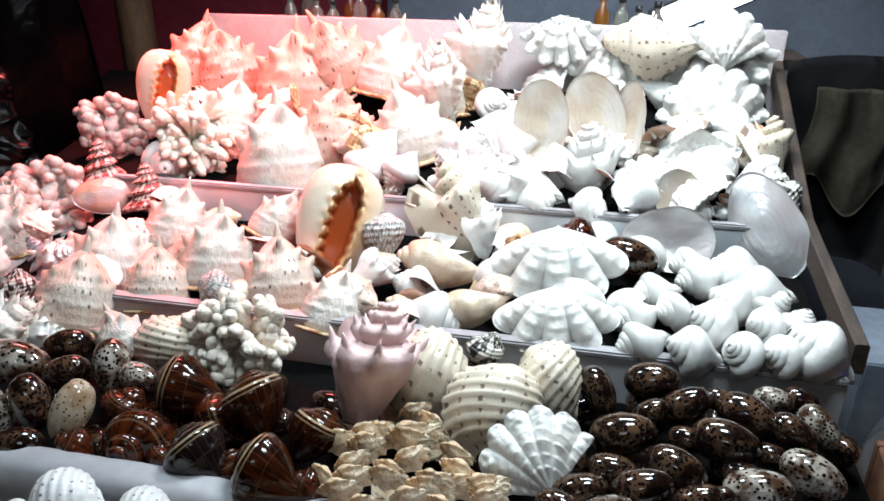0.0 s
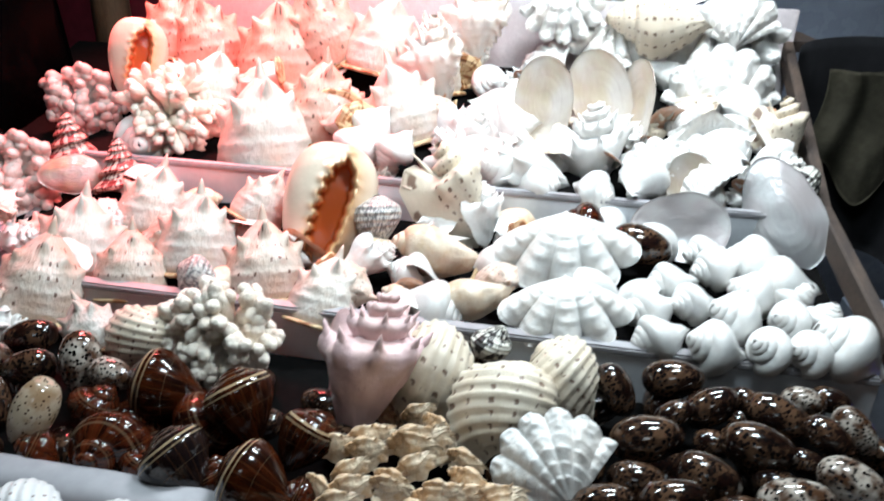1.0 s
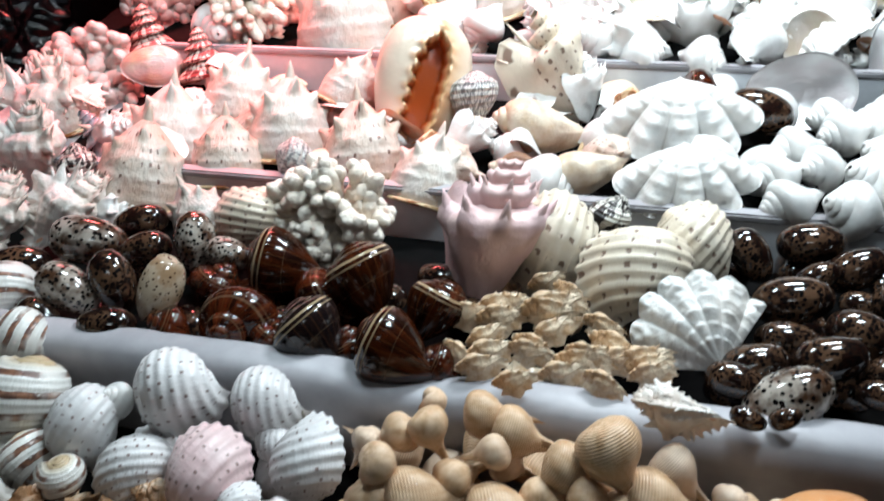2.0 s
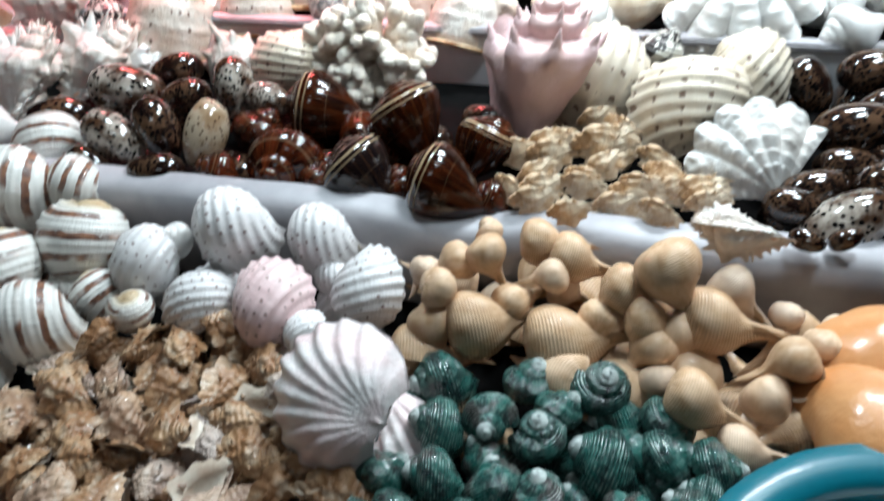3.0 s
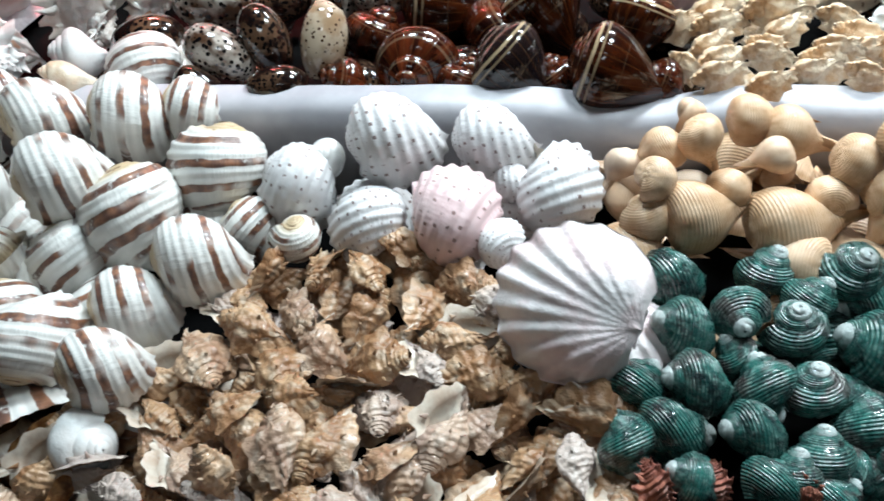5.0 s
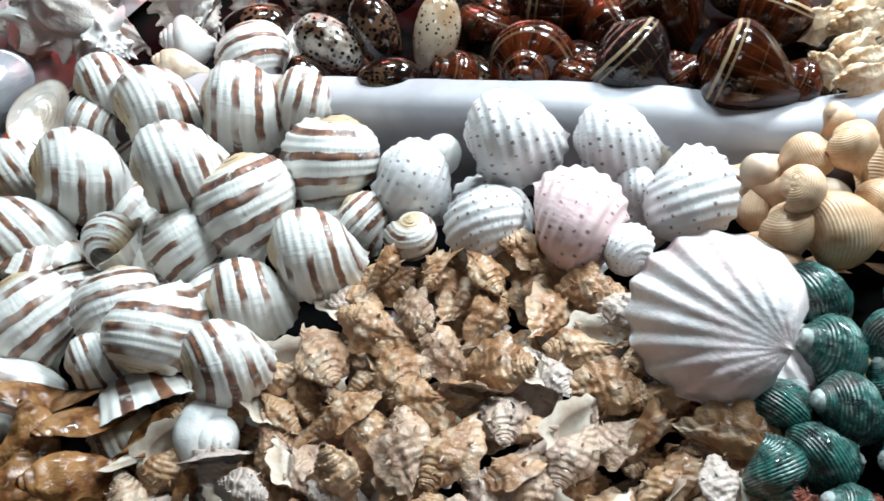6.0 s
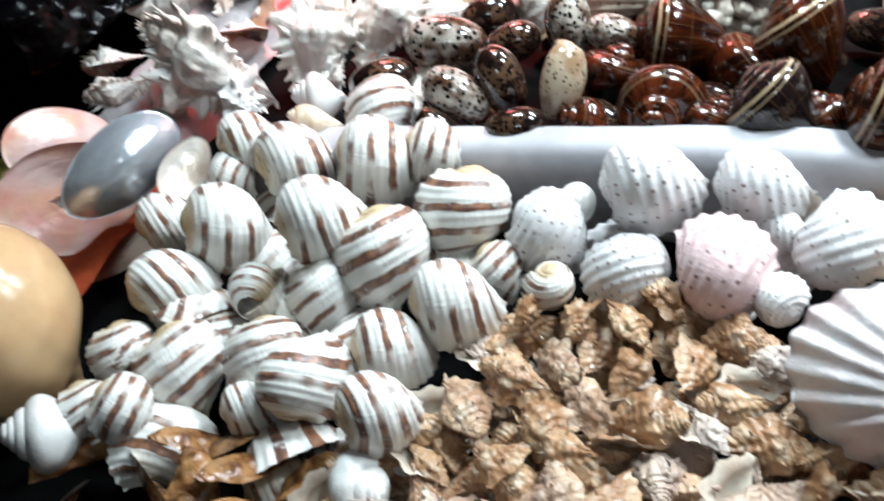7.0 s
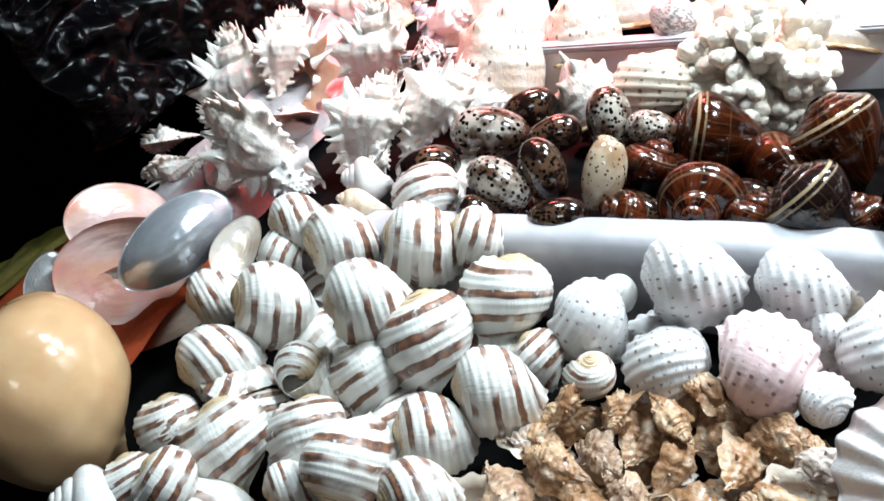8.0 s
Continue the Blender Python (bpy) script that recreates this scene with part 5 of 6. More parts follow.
put("murex", -1.179, 0.766, 0.894, 0.220, -56, -49, -160)
put("murex", -1.348, 0.953, 0.896, 0.242, 30, -77, 103)
put("murex", -1.221, 0.973, 0.905, 0.243, -159, -54, 72)
put("murex", -1.042, 0.841, 0.892, 0.195, 48, -48, 69)
put("murex", -1.105, 1.018, 0.911, 0.211, 43, -74, 76)
put("murex", -0.954, 0.902, 0.890, 0.184, 64, -40, 38)
put("murex", -1.213, 1.187, 0.921, 0.259, 31, -68, 89)
put("murex", -1.319, 1.183, 0.915, 0.236, 24, -72, 133)
put("murex", -1.324, 0.741, 0.880, 0.103, -66, -6, -132)
put("murex", -1.403, 0.829, 0.885, 0.102, 23, -14, -136)

put("chank", 0.119, 1.192, 0.938, 0.095, -61, 10, -164)
put("chank", 0.180, 1.286, 0.956, 0.087, -62, 9, -163)
put("chank", 0.189, 1.230, 0.953, 0.092, -59, 13, -161)
put("chank", 0.260, 1.262, 0.951, 0.135, -67, -3, 172)
put("chank", 0.148, 1.142, 0.932, 0.087, -58, -0, -148)
put("chank", 0.207, 1.105, 0.929, 0.111, -73, -28, -170)
put("chank", 0.093, 1.056, 0.915, 0.094, -54, 20, -161)
put("chank", 0.168, 1.034, 0.920, 0.101, -65, -16, -170)
put("chank", 0.241, 1.042, 0.919, 0.090, -82, -32, -150)
put("chank", 0.286, 1.123, 0.926, 0.088, -77, -24, -149)
put("chank", 0.296, 1.044, 0.922, 0.086, -71, -21, -150)
put("chank", 0.349, 1.063, 0.922, 0.130, -69, -30, 169)
put("chank", 0.331, 1.136, 0.932, 0.072, 66, -74, 0)
put("chank", 0.296, 1.190, 0.937, 0.088, 75, -46, -19)
put("chank", 0.086, 1.123, 0.925, 0.091, -54, 14, -153)
put("chank", 0.240, 1.174, 0.935, 0.104, -71, -25, 179)
put("chank", 0.292, 1.212, 0.948, 0.114, -66, -2, 176)

put("clam", -0.051, 1.215, 0.961, 0.147, -6, -46, 98)
put("clam", -0.043, 1.086, 0.918, 0.124, -6, -41, 99)

put("fan", -0.047, 0.775, 0.896, 0.116, 28, 29, -52)

put("fluted", -0.111, 1.872, 1.269, 0.123, -17, -67, 110)
put("fluted", 0.002, 1.892, 1.206, 0.136, 18, -65, 72)

put("fan", 0.268, 1.854, 1.283, 0.136, 10, 74, -89)

put("fluted", 0.256, 1.900, 1.218, 0.173, -9, -67, 90)

put("fan", 0.247, 1.786, 1.140, 0.188, 22, 78, -75)
put("fan", 0.204, 1.554, 1.083, 0.121, 159, -74, 104)
put("fan", 0.104, 1.478, 1.044, 0.113, 30, 59, -64)

put("lambis", 0.339, 1.609, 1.099, 0.152, -50, -69, 130)

put("wconch", -0.026, 1.530, 1.049, 0.225, -114, -81, -153)
put("wconch", -0.147, 1.464, 1.017, 0.210, -74, -20, -170)
put("wconch", -0.230, 1.573, 1.048, 0.162, -76, -59, -178)

put("silver", -1.175, 0.568, 0.898, 0.166, 61, -11, 60)

put("pdish", -1.330, 0.623, 0.883, 0.155, 73, 27, 72)

put("pinkdish", -1.275, 0.553, 0.857, 0.188, 60, -1, 41)

put("pen", -1.102, 0.588, 0.878, 0.092, 48, -15, 84)

put("mop", -1.412, 0.526, 0.848, 0.083, 57, -35, 84)

put("melon", -1.203, 0.350, 0.858, 0.214, 1, -54, -179)

put("ear", -0.917, 0.279, 0.834, 0.082, 12, -48, -131)
put("ear", -0.854, 0.266, 0.834, 0.088, 13, -33, -119)
put("ear", -0.886, 0.235, 0.831, 0.089, 24, -50, 126)
put("ear", -0.797, 0.250, 0.833, 0.063, 159, 11, 51)
put("ear", -0.827, 0.219, 0.832, 0.098, -36, -34, -138)
put("ear", -0.744, 0.231, 0.834, 0.051, 94, -13, 82)
put("ear", -0.886, 0.202, 0.831, 0.071, 39, -23, 100)

put("pen", -0.124, 1.582, 1.122, 0.200, 10, 77, -76)
put("pen", -0.006, 1.645, 1.127, 0.217, 61, 64, -27)
put("pen", 0.057, 1.619, 1.118, 0.206, 50, 77, -98)
put("pen", 0.175, 1.428, 1.011, 0.164, 54, 58, -39)

put("mop", 0.321, 1.407, 0.997, 0.218, -55, -55, 137)

put("volute", -0.266, 1.221, 0.936, 0.177, -66, -7, -171)
put("volute", -0.282, 1.095, 0.915, 0.105, 119, -18, -175)
put("volute", -0.185, 1.112, 0.916, 0.134, -62, 15, -163)

put("pen", -1.260, 0.540, 0.804, 0.204, 55, 4, 32)
put("pen", -1.261, 0.533, 0.785, 0.202, 52, 4, 26)

put("triton", 0.094, 1.842, 1.263, 0.251, -83, 2, 177)

put("lambis", -0.271, 1.341, 1.000, 0.221, -55, -54, 162)

put("murex", -0.309, 1.815, 1.245, 0.260, 121, -85, -22)
put("murex", -0.382, 1.701, 1.167, 0.238, -87, -80, -169)

put("bull", -1.047, 1.622, 1.152, 0.186, 48, -75, 74)
put("bull", -0.483, 1.280, 0.972, 0.245, 35, -64, 73)

put("btop", -0.145, 1.003, 0.903, 0.070, 61, -63, 25)

put("cowrie", 0.029, 0.934, 0.898, 0.071, -40, -45, 138)
put("cowrie", 0.106, 0.973, 0.901, 0.079, -58, 10, 180)
put("cowrie", 0.148, 0.925, 0.897, 0.073, -50, 31, -167)
put("cowrie", 0.063, 0.838, 0.899, 0.084, -53, 14, -175)
put("cowrie", 0.126, 0.789, 0.896, 0.074, -52, -9, 163)
put("cowrie", 0.191, 0.849, 0.900, 0.085, -55, -2, 165)
put("cowrie", 0.229, 0.924, 0.896, 0.080, -57, -9, 160)
put("cowrie", 0.282, 0.896, 0.896, 0.062, -55, -17, 150)

put("pcowrie", 0.317, 0.914, 0.897, 0.063, -50, -34, 135)
put("pcowrie", 0.290, 0.823, 0.888, 0.076, -54, -11, 152)
put("pcowrie", 0.221, 0.783, 0.884, 0.079, -51, 16, 176)

put("cowrie", 0.084, 0.746, 0.892, 0.074, -48, 18, -171)
put("cowrie", 0.013, 0.735, 0.882, 0.069, -47, 16, -167)
put("cowrie", 0.050, 0.778, 0.886, 0.064, -51, 2, 178)
put("cowrie", 0.101, 0.900, 0.896, 0.051, -50, 30, -164)
put("cowrie", 0.196, 0.940, 0.901, 0.048, -57, -16, 157)

put("pcowrie", 0.267, 0.959, 0.902, 0.053, -59, 4, 166)

put("cowrie", 0.150, 0.750, 0.883, 0.060, -46, 23, -172)
put("cowrie", 0.208, 0.815, 0.879, 0.051, -53, 5, 168)
put("cowrie", 0.150, 0.878, 0.875, 0.050, -55, -4, 167)
put("cowrie", 0.254, 0.869, 0.874, 0.046, -55, -1, 162)
put("cowrie", 0.313, 0.993, 0.886, 0.051, -59, -3, 160)
put("cowrie", 0.047, 0.704, 0.882, 0.046, -39, -33, 130)
put("cowrie", 0.125, 0.710, 0.883, 0.044, -51, 7, 163)
put("cowrie", 0.174, 0.762, 0.885, 0.035, -48, 28, 177)

put("pcowrie", 0.038, 0.689, 0.879, 0.090, -37, 34, -159)

put("cowrie", -0.009, 0.706, 0.882, 0.057, -49, -2, 167)
put("cowrie", 0.019, 0.726, 0.884, 0.039, -58, -11, 156)
put("cowrie", -0.008, 0.637, 0.896, 0.032, -55, -3, 161)
put("cowrie", 0.025, 0.644, 0.896, 0.030, -49, 32, -174)

put("ymurex", -0.297, 0.758, 0.884, 0.065, -59, 6, -167)
put("ymurex", -0.266, 0.724, 0.883, 0.055, -52, 29, -152)
put("ymurex", -0.248, 0.784, 0.887, 0.056, -59, 9, -170)
put("ymurex", -0.204, 0.766, 0.895, 0.070, -59, -2, -179)
put("ymurex", -0.187, 0.788, 0.887, 0.059, -43, 47, -141)
put("ymurex", -0.144, 0.764, 0.885, 0.055, -58, -8, 172)
put("ymurex", -0.219, 0.706, 0.883, 0.053, -56, -4, -179)
put("ymurex", -0.180, 0.679, 0.881, 0.058, -53, 17, -168)
put("ymurex", -0.159, 0.701, 0.893, 0.050, -57, -1, 177)
put("ymurex", -0.122, 0.714, 0.882, 0.059, -53, 25, -167)
put("ymurex", -0.090, 0.695, 0.882, 0.054, -53, 21, -173)
put("ymurex", -0.263, 0.668, 0.886, 0.060, -54, 13, -163)
put("ymurex", -0.224, 0.640, 0.897, 0.050, -53, 16, -164)
put("ymurex", -0.213, 0.833, 0.891, 0.053, -58, 26, -162)
put("ymurex", -0.140, 0.663, 0.888, 0.052, -54, -12, 167)
put("ymurex", -0.293, 0.689, 0.881, 0.049, -49, -31, 166)
put("ymurex", -0.261, 0.775, 0.886, 0.072, -51, 15, -149)
put("ymurex", -0.199, 0.772, 0.894, 0.087, -52, 9, -158)
put("ymurex", -0.184, 0.802, 0.888, 0.068, -44, -34, 163)
put("ymurex", -0.258, 0.698, 0.881, 0.064, -49, 8, -152)
put("ymurex", -0.215, 0.712, 0.882, 0.060, -46, -21, 178)
put("ymurex", -0.131, 0.727, 0.882, 0.071, -46, -20, 172)
put("ymurex", -0.162, 0.695, 0.881, 0.070, -48, -5, -171)
put("ymurex", -0.098, 0.715, 0.881, 0.072, -47, 13, -161)
put("ymurex", -0.256, 0.757, 0.884, 0.067, -51, 6, -163)
put("ymurex", -0.196, 0.746, 0.884, 0.058, -44, 28, -148)
put("ymurex", -0.143, 0.709, 0.882, 0.061, -48, 11, -168)
put("ymurex", -0.093, 0.708, 0.882, 0.055, -46, 19, -165)

put("murex", -0.073, 0.604, 0.915, 0.092, -84, 4, 172)

put("coral", -0.519, 0.920, 0.908, 0.190, -2, -62, 94)

put("harp", -0.646, 0.913, 0.893, 0.110, 28, -57, 68)

put("phelm", -0.740, 0.932, 0.895, 0.100, -40, -53, 153)

put("rhelm", -0.879, 1.031, 0.922, 0.160, 31, -63, 78)

put("btop", -1.002, 1.017, 0.907, 0.075, -6, -67, 125)

put("stop", -1.040, 1.122, 0.922, 0.104, -45, -60, -177)

put("wconch", -1.384, 1.147, 0.925, 0.150, 55, -58, 70)

put("chank", -0.978, 0.724, 0.880, 0.081, -57, -19, -156)

put("chank", -1.070, 0.257, 0.836, 0.095, -40, -32, -140)

put("phelm", -0.910, 1.169, 0.930, 0.170, 37, -63, 88)

put("rhelm", -0.776, 1.109, 0.916, 0.135, 23, -65, 101)

put("phelm", -0.830, 1.292, 0.963, 0.150, 43, -64, 77)
put("phelm", -0.704, 1.210, 0.941, 0.165, 23, -67, 96)

put("helm", -0.558, 1.160, 0.928, 0.158, 1, -66, 115)

put("phelm", -0.614, 1.315, 0.973, 0.120, 58, -50, 51)

put("latt", -0.632, 1.074, 0.913, 0.088, -61, -28, -164)

put("phelm", -0.420, 1.098, 0.914, 0.130, 35, -57, 72)

put("wconch", -0.207, 1.334, 0.976, 0.130, 15, -67, 126)

put("latt", -0.388, 1.268, 0.961, 0.110, 4, -68, 103)

put("wconch", -0.376, 1.174, 0.936, 0.110, 60, -33, 35)

put("snail", -0.019, 1.328, 0.967, 0.103, -68, -9, 177)

put("cowrie", 0.072, 1.278, 0.964, 0.102, -67, -11, 172)

put("dish", 0.141, 1.348, 0.977, 0.170, -69, 4, 175)

put("btop", 0.357, 1.473, 1.031, 0.100, -68, -38, 152)

put("ohelm", -0.987, 1.826, 1.199, 0.204, -55, -76, 174)
put("ohelm", -1.058, 1.844, 1.218, 0.194, 63, -74, 56)
put("ohelm", -0.780, 1.816, 1.185, 0.245, 19, -81, 94)
put("ohelm", -0.697, 1.852, 1.228, 0.214, -74, -61, -173)

put("phelm", -0.521, 1.845, 1.218, 0.200, 57, -75, 48)
put("phelm", -0.415, 1.801, 1.176, 0.180, -15, -80, 118)

put("phelm", -0.880, 1.657, 1.112, 0.170, 52, -72, 65)
put("phelm", -0.707, 1.528, 1.064, 0.235, -9, -76, 124)

put("ohelm", -0.607, 1.624, 1.097, 0.204, 31, -75, 79)

put("phelm", -0.440, 1.641, 1.103, 0.200, -51, -69, 158)

put("chank", -0.405, 1.468, 1.040, 0.106, -64, 49, -144)
put("chank", -0.486, 1.477, 1.041, 0.127, -65, 49, -142)
put("chank", -0.475, 1.536, 1.067, 0.117, -69, 45, -147)

put("chank", -0.186, 1.572, 1.083, 0.127, -75, 9, -171)

put("wconch", -0.290, 1.549, 1.070, 0.150, 61, -58, 36)

put("wconch", -0.290, 1.461, 1.032, 0.150, -67, -42, 175)

put("coral2", -1.146, 1.545, 1.063, 0.210, 29, -76, 97)

put("coral3", -0.910, 1.505, 1.056, 0.220, 27, -74, 94)

put("coral2", -1.153, 1.312, 0.964, 0.220, 35, -69, 95)

put("top", -1.112, 1.428, 1.027, 0.120, -1, -76, 130)
put("top", -0.962, 1.372, 0.998, 0.120, 6, -74, 120)

put("pdish", -1.038, 1.327, 0.975, 0.120, -73, -4, -143)

put("phelm", -1.189, 1.221, 0.945, 0.150, -32, -69, 169)
put("phelm", -0.993, 1.139, 0.904, 0.140, -66, -25, -149)

put("coral2", -1.215, 1.279, 0.961, 0.150, 34, -70, 99)

put("orange", 0.048, 0.525, 0.845, 0.135, 40, -10, 20)
put("orange", 0.026, 0.452, 0.850, 0.140, 35, 5, -30)

# ---------------------------------------------------------------- heap of frog shells
rng = random.Random(5)
HEAP = [(-0.80, 0.20), (-0.735, 0.33), (-0.66, 0.465), (-0.50, 0.50), (-0.425, 0.40), (-0.375, 0.375), (-0.33, 0.27), (-0.34, 0.16), (-0.60, 0.10)]


def inside(x, y, poly):
    hit = False
    for (x0, y0), (x1, y1) in zip(poly, poly[1:] + poly[:1]):
        if (y0 > y) != (y1 > y) and x < (x1 - x0) * (y - y0) / (y1 - y0) + x0:
            hit = not hit
    return hit


for layer, gap, drop in ((0, 0.036, 0.040), (1, 0.032, 0.014), (2, 0.036, -0.006)):
    done = []
    for _ in range(4000):
        x, y = rng.uniform(-0.80, -0.32), rng.uniform(0.10, 0.50)
        if not inside(x, y, HEAP) or any((x - a) ** 2 + (y - b) ** 2 < gap * gap for a, b in done):
            continue
        done.append((x, y))
        z = 0.823 - drop + 0.016 * noise.noise((x * 9, y * 9, 4.0)) + rng.uniform(-0.008, 0.008)
        put("frog", x, y, z, rng.uniform(0.064, 0.086), rng.gauss(12, 38) + rng.choice((0, 0, 0, 160)), rng.gauss(-5, 22), rng.uniform(0, 360))


# ---------------------------------------------------------------- shells lower in the heaps
rng = random.Random(11)


def fill(keys, x0, x1, y0, y1, depth, gap, small, large):
    """Shells of the lower layer of a heap, spread over part of a tray."""
    done = []
    for _ in range(1500):
        x, y = rng.uniform(x0, x1), rng.uniform(y0, y1)
        if any((x - a) ** 2 + (y - b) ** 2 < gap * gap for a, b in done):
            continue
        done.append((x, y))
        put(keys[len(done) % len(keys)], x, y, bed(y) + depth, rng.uniform(small, large), rng.gauss(40, 20), rng.gauss(0, 15), rng.uniform(0, 360))


fill(["band"], -1.02, -0.75, 0.28, 0.60, 0.040, 0.085, 0.09, 0.11)
fill(["dot"], -0.64, -0.44, 0.50, 0.60, 0.035, 0.085, 0.08, 0.10)
fill(["fig"], -0.38, 0.02, 0.44, 0.61, 0.035, 0.060, 0.09, 0.12)
fill(["fig"], -0.36, 0.02, 0.46, 0.60, 0.068, 0.062, 0.09, 0.11)
fill(["turbo"], -0.36, -0.10, 0.16, 0.44, 0.035, 0.068, 0.065, 0.08)
fill(["ear"], -1.05, -0.76, 0.10, 0.30, 0.065, 0.070, 0.09, 0.12)
fill(["ymurex", "cowrie"], -0.36, -0.08, 0.71, 1.00, 0.030, 0.085, 0.07, 0.09)
fill(["cowrie"], -0.02, 0.36, 0.72, 1.00, 0.030, 0.080, 0.07, 0.09)
fill(["snail", "cowrie"], -0.80, -0.42, 0.70, 0.92, 0.028, 0.080, 0.06, 0.08)
fill(["volute", "wconch", "chank", "rhelm"], -0.95, 0.02, 1.09, 1.37, 0.035, 0.115, 0.10, 0.13)
fill(["wconch", "fan", "chank", "lambis", "wconch"], -0.20, 0.34, 1.45, 1.88, 0.045, 0.092, 0.11, 0.14)
fill(["chank", "moon", "wconch"], -0.18, 0.35, 1.43, 1.72, 0.030, 0.072, 0.09, 0.11)
fill(["volute", "chank", "wconch", "moon"], -0.30, 0.10, 1.08, 1.38, 0.03, 0.085, 0.09, 0.11)
fill(["wconch", "phelm", "chank", "murex", "rhelm"], -1.02, -0.22, 1.46, 1.86, 0.035, 0.120, 0.11, 0.15)
fill(["murex", "wconch"], -1.28, -0.86, 0.74, 1.30, 0.055, 0.120, 0.10, 0.13)

# ---------------------------------------------------------------- teal basin of shells


def lathe(profile, n=64):
    bm = bmesh.new()
    rows = [[bm.verts.new((r * math.cos(2 * math.pi * i / n), r * math.sin(2 * math.pi * i / n), z)) for r, z in profile] for i in range(n)]
    for i in range(n):
        a, b = rows[i], rows[(i + 1) % n]
        for j in range(len(profile) - 1):
            bm.faces.new((a[j], b[j], b[j + 1], a[j + 1]))
    bmesh.ops.remove_doubles(bm, verts=bm.verts[:], dist=1e-5)
    bmesh.ops.recalc_face_normals(bm, faces=bm.faces[:])
    return bm


basin = tagged(new("plastic_basin"), "teal plastic basin holding pale shells", "basin")
part("bowl", lathe([(0.0, 0.0), (0.105, 0.0), (0.118, 0.02), (0.146, 0.1085), (0.131, 0.1085), (0.104, 0.022), (0.095, 0.012), (0.0, 0.010)]), TEAL, basin)
part("rim", lathe([(0.129, 0.1086), (0.150, 0.1086), (0.161, 0.111), (0.166, 0.117), (0.164, 0.122), (0.150, 0.126), (0.136, 0.124), (0.129, 0.116), (0.129, 0.1086)]), TEAL, basin, "rolled teal rim")
basin.location = (0.042, 0.268, 0.762)
for key, x, y, z, size, a in (("chank", -0.035, 0.335, 0.860, 0.055, 20), ("moon", 0.020, 0.365, 0.862, 0.058, 140), ("frog", 0.030, 0.300, 0.855, 0.062, 250), ("chank", -0.020, 0.285, 0.855, 0.058, 60), ("moon", 0.050, 0.225, 0.845, 0.058, 310), ("chank", 0.085, 0.330, 0.860, 0.058, 190), ("frog", 0.055, 0.375, 0.858, 0.06, 100), ("chank", 0.0, 0.21, 0.845, 0.055, 160), ("frog", -0.01, 0.325, 0.868, 0.06, 200), ("chank", 0.045, 0.335, 0.872, 0.055, 280)):
    put(key, x, y, z, size, 20, -10, a)

# ---------------------------------------------------------------- round the stall


def ripple(u, v, k=1.0):
    return k * (0.03 * noise.noise((u * 5, v * 4, 1.0)) + 0.012 * noise.noise((u * 17, v * 9, 2.0)))


def black_at(u, v):
    y = lerp(0.35, 1.70, u)
    x = float(np.interp(y, [0.3, 0.6, 0.85, 1.2, 1.6, 2.4], [-1.74, -1.64, -1.49, -1.34, -1.22, -1.16]))
    z = lerp(0.60, 2.3, v)
    return (x - 0.22 * v + ripple(u, v), y, z)


tagged(part("plastic_sheet", grid_sheet(70, 50, black_at, 0.002), BLACK), "crumpled black plastic sheet hanging beside the stall", "plastic sheet")


def blue_at(u, v):
    return (lerp(-0.72, 2.6, u), 2.42 + ripple(u * 2, v, 0.8) + 0.05 * v, lerp(0.005, 2.4, v))


tagged(part("tarpaulin", grid_sheet(80, 40, blue_at, 0.002), SHEET), "blue-grey plastic tarpaulin hanging behind the stall", "tarpaulin")
slab("wall_red", -2.6, -0.74, 2.62, 2.66, 0.0, 2.6, RED, "dark red cloth-covered wall behind the stall", "wall", bevel=0)

bm = bmesh.new()
bmesh.ops.create_cone(bm, cap_ends=True, segments=14, radius1=0.062, radius2=0.055, depth=2.6)
for v in bm.verts:
    v.co.x += 0.02 * noise.noise((v.co.z, 0, 0))
post = tagged(part("wooden_post", bm, POST), "round brown wooden post behind the stall", "post")
post.location = (-1.56, 2.30, 1.30)

# shelf with little bottles behind the back board
slab("shelf", -1.10, 0.50, 2.00, 2.22, 1.20, 1.225, PLANK, "narrow wooden shelf behind the back board", "shelf", kind="")
GLASS = mat("bottle glass", 0.05)
GLASS.node_tree.nodes["Principled BSDF"].inputs["Transmission Weight"].default_value = 0.85
GLASS.node_tree.nodes["Principled BSDF"].inputs["Base Color"].default_value = (0.75, 0.72, 0.62, 1)
AMBER = mat("amber liquid", 0.1)
AMBER.node_tree.nodes["Principled BSDF"].inputs["Base Color"].default_value = (0.16, 0.06, 0.012, 1)
CAP = mat("black cap", 0.4)
CAP.node_tree.nodes["Principled BSDF"].inputs["Base Color"].default_value = (0.02, 0.02, 0.022, 1)


def bottle(x, y, amber, h):
    root = tagged(new("small_bottle"), "small glass bottle with a dark cap on the shelf", "bottle", "bottles on the shelf")
    part("glass", lathe([(0.0, 0.0), (0.018, 0.0), (0.020, 0.004), (0.020, h * 0.62), (0.008, h * 0.76), (0.008, h * 0.88), (0.006, h * 0.88), (0.006, h * 0.75), (0.0, h * 0.73)], 20), AMBER if amber else GLASS, root)
    part("cap", lathe([(0.0, h * 0.87), (0.0105, h * 0.87), (0.0105, h), (0.0, h)], 16), CAP, root, "dark screw cap")
    root.location = (x, y, 1.225)


for i, x in enumerate((-0.91, -0.865, -0.82, -0.78, -0.735, -0.69, -0.645, -0.60, -0.02, 0.03, 0.075, 0.12)):
    bottle(x, 2.10 + 0.03 * math.sin(i * 2.1), i in (4, 6, 8), 0.13 + 0.02 * math.sin(i * 1.7))

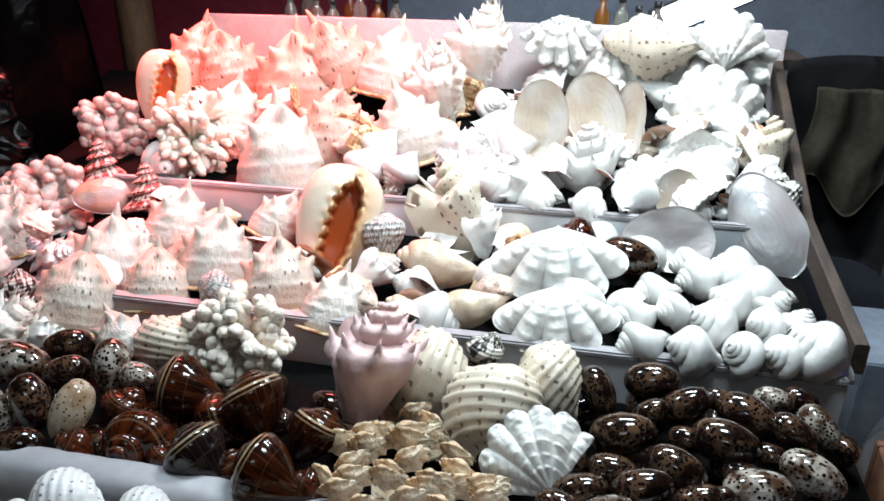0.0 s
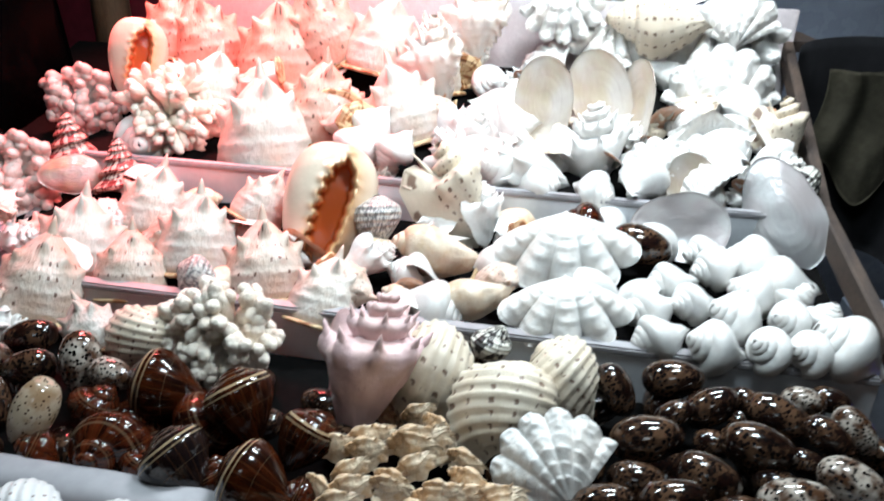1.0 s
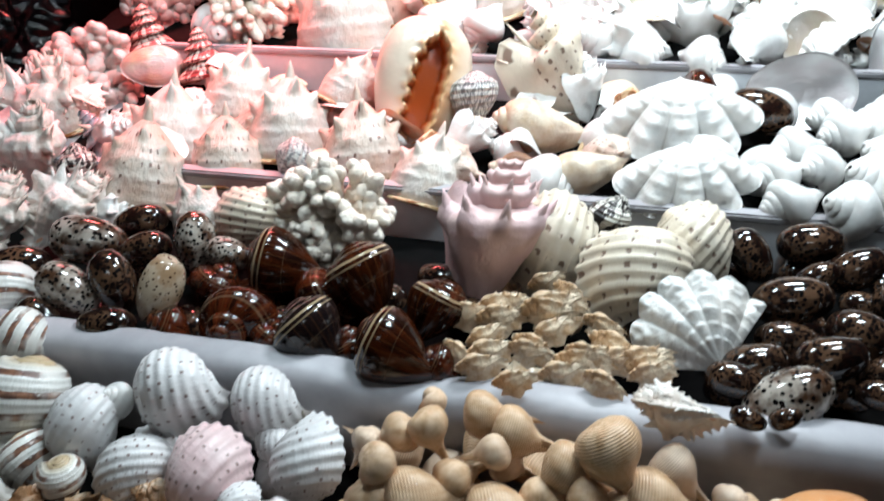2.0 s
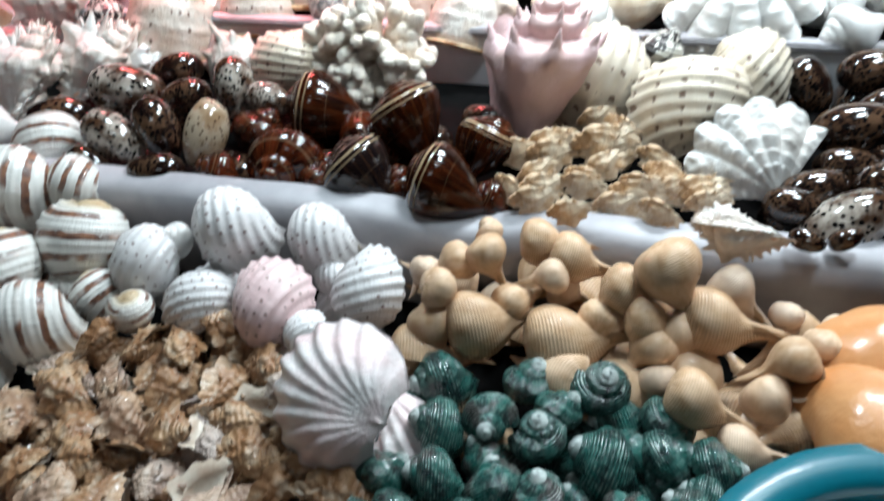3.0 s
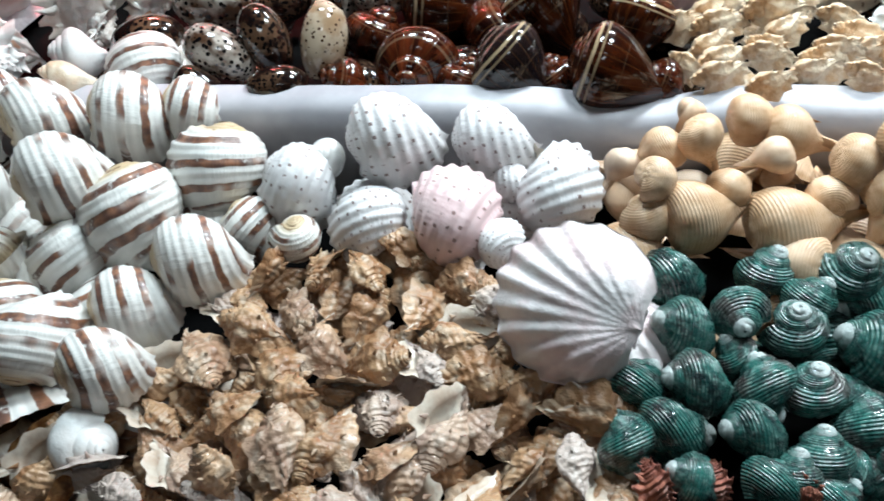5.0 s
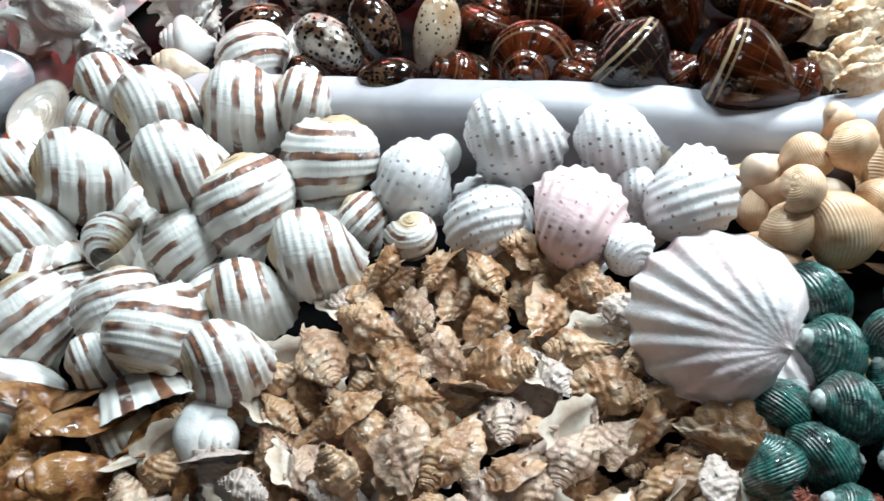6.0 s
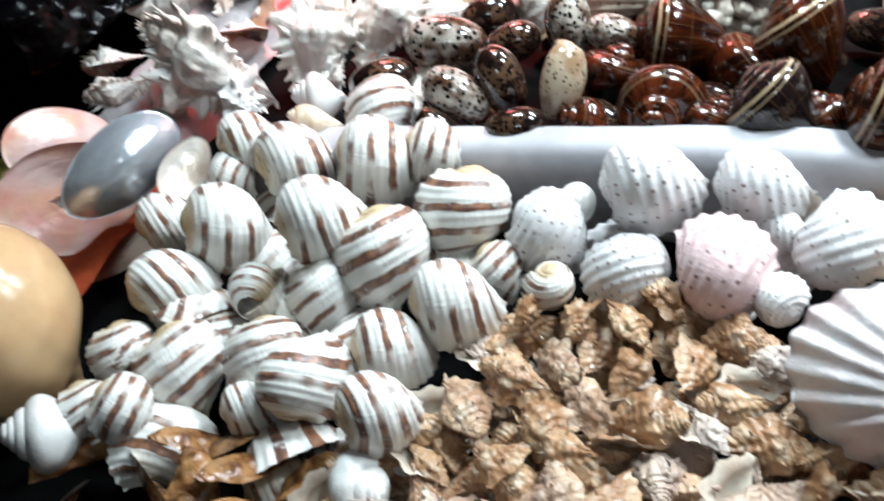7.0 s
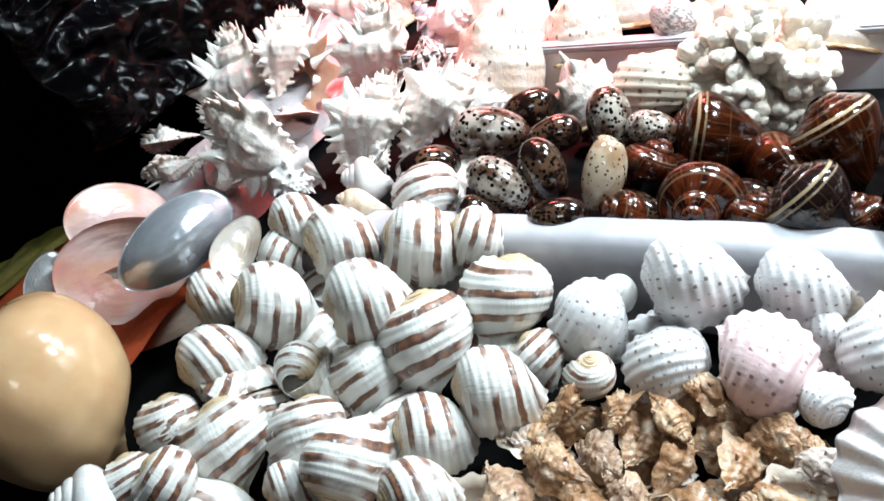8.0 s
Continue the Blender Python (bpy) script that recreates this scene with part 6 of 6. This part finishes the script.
# tube lamp behind the back board, its glow on the tarpaulin
TUBE = bpy.data.materials.new("lit tube")
TUBE.use_nodes = True
TUBE.node_tree.nodes["Principled BSDF"].inputs["Emission Color"].default_value = (0.85, 0.93, 1.0, 1)
TUBE.node_tree.nodes["Principled BSDF"].inputs["Emission Strength"].default_value = 9.0
tube = tagged(new("lamp_panel"), "lit white lamp panel leaning behind the back board", "lamp")
bm = bmesh.new()
block(bm, -0.13, 0.13, -0.008, 0.008, -0.035, 0.035, 0.004)
part("diffuser", bm, TUBE, tube, "glowing white diffuser", smooth=False)
bm = bmesh.new()
block(bm, -0.14, 0.14, 0.009, 0.022, -0.042, 0.042, 0.003)
part("housing", bm, CAP, tube, "dark housing", smooth=False)
tube.matrix_world = pose(0.245, 2.20, 1.335, 0, -24, 4)


def cloth_at(u, v):
    z = lerp(1.185, 0.93 + 0.05 * math.sin(u * 7), v)
    w = 0.09 + 0.02 * v
    return (0.575 + (u - 0.5) * 2 * w + 0.012 * math.sin(v * 5), 1.862 + 0.012 * math.sin(u * 13 + v * 2) + 0.02 * noise.noise((u * 5, v * 3, 0.7)) + 0.05 * (u - 0.5) ** 2 * (1 - v), z)


tagged(part("hanging_cloth", grid_sheet(44, 24, cloth_at, 0.003), CLOTH), "khaki cloth hanging in folds beside the stall", "cloth")


def bag_at(u, v):
    a = math.pi * u
    return (0.58 - 0.17 * math.cos(a) * (1 - 0.2 * v), 1.86 + 0.05 * math.sin(a) + ripple(u, v, 0.5), 1.225 + 0.03 * math.sin(a) - 0.5 * v)


tagged(part("dark_bag", grid_sheet(30, 20, bag_at, 0.004), DARK), "dark cloth bag hung behind the khaki cloth", "bag")

# wooden crate, drinks bottle and tin sheet beside the stall
crate = tagged(new("wooden_crate"), "reddish brown wooden crate beside the stall", "crate")
for name, b in (("board", (0.0, 0.30, 0.0, 0.016, 0.0, 0.20)), ("board", (0.0, 0.016, 0.017, 0.263, 0.0, 0.20)), ("board", (0.0, 0.30, 0.264, 0.28, 0.0, 0.20)), ("base", (0.017, 0.30, 0.017, 0.263, 0.0, 0.014))):
    bm = bmesh.new()
    block(bm, *b, 0.002)
    part(name, bm, CRATE, crate, smooth=False)
crate.matrix_world = pose(0.405, 0.74, 0.62, 0, 0, -6)
slab("side_table", 0.42, 1.10, 0.30, 1.75, 0.56, 0.62, PLANK, "dark wooden side table beside the stall", "table", kind="")

PET = mat("clear plastic", 0.06)
PET.node_tree.nodes["Principled BSDF"].inputs["Transmission Weight"].default_value = 0.9
PET.node_tree.nodes["Principled BSDF"].inputs["Base Color"].default_value = (0.8, 0.88, 0.95, 1)
BLUE = mat("blue plastic cap", 0.35)
BLUE.node_tree.nodes["Principled BSDF"].inputs["Base Color"].default_value = (0.01, 0.03, 0.5, 1)
water = tagged(new("water_bottle"), "clear plastic water bottle with a blue cap", "bottle")
part("body", lathe([(0.0, 0.0), (0.030, 0.0), (0.034, 0.006), (0.034, 0.05), (0.031, 0.056), (0.034, 0.062), (0.034, 0.13), (0.024, 0.165), (0.012, 0.18), (0.012, 0.195), (0.010, 0.195), (0.010, 0.18), (0.0, 0.17)], 28), PET, water, "clear ribbed bottle body")
part("cap", lathe([(0.0, 0.185), (0.0145, 0.185), (0.0145, 0.205), (0.0, 0.206)], 20), BLUE, water, "blue screw cap")
water.matrix_world = pose(0.475, 1.06, 0.655, 0, 0, 0)

TIN = surface("blue-grey tin", (0.40, 0.46, 0.55), (0.25, 0.29, 0.36), 5, 0.35, 0.2, metal=0.4)
slab("tin_box", 0.50, 0.78, 1.28, 1.52, 0.621, 0.80, TIN, "pale blue-grey tin box on the side table", "box", kind="")

# cloths under the far end of the front tray


def rug_at(x0, x1, z, k):
    return lambda u, v: (lerp(x0, x1, u), lerp(0.30, 0.80, v), z + 0.012 * noise.noise((u * 6, v * 6, k)) - 0.02 * u)


tagged(part("orange_cloth", grid_sheet(30, 30, rug_at(-1.20, -1.575, 0.81, 1.0), 0.004), RUG), "bright orange woven cloth under the end shells", "cloth")
tagged(part("olive_cloth", grid_sheet(30, 30, rug_at(-1.55, -1.70, 0.80, 5.0), 0.004), OLIVE), "olive woven cloth beside the orange cloth", "cloth")


def liner_at(u, v):
    y = lerp(0.66, 1.30, u)
    x = float(np.interp(y, [0.6, 0.85, 1.3], [-1.36, -1.31, -1.22])) + lerp(0.0, 0.14, v)
    return (x, y, lerp(0.87, 0.80, v) + (y - 0.66) * 0.14 + 0.5 * ripple(u, v))


tagged(part("plastic_liner", grid_sheet(40, 16, liner_at, 0.002), CLEAR), "pale crumpled plastic liner along the tray's end", "liner")


def crumple_at(u, v):
    y = lerp(0.72, 1.42, u)
    x = float(np.interp(y, [0.6, 0.85, 1.2, 1.6], [-1.47, -1.41, -1.30, -1.19]))
    r = 0.05 * noise.noise((u * 4, v * 3.5, 3.0)) + 0.035 * abs(noise.noise((u * 8, v * 7, 7.0))) + 0.014 * abs(noise.noise((u * 23, v * 19, 2.0)))
    return (x - 0.10 * v + r, y, lerp(0.93, 1.34, v))


tagged(part("crumpled_film", grid_sheet(130, 90, crumple_at, 0.0015), CRUMPLE), "shiny crumpled black plastic film hung beside the murex shells", "plastic film")
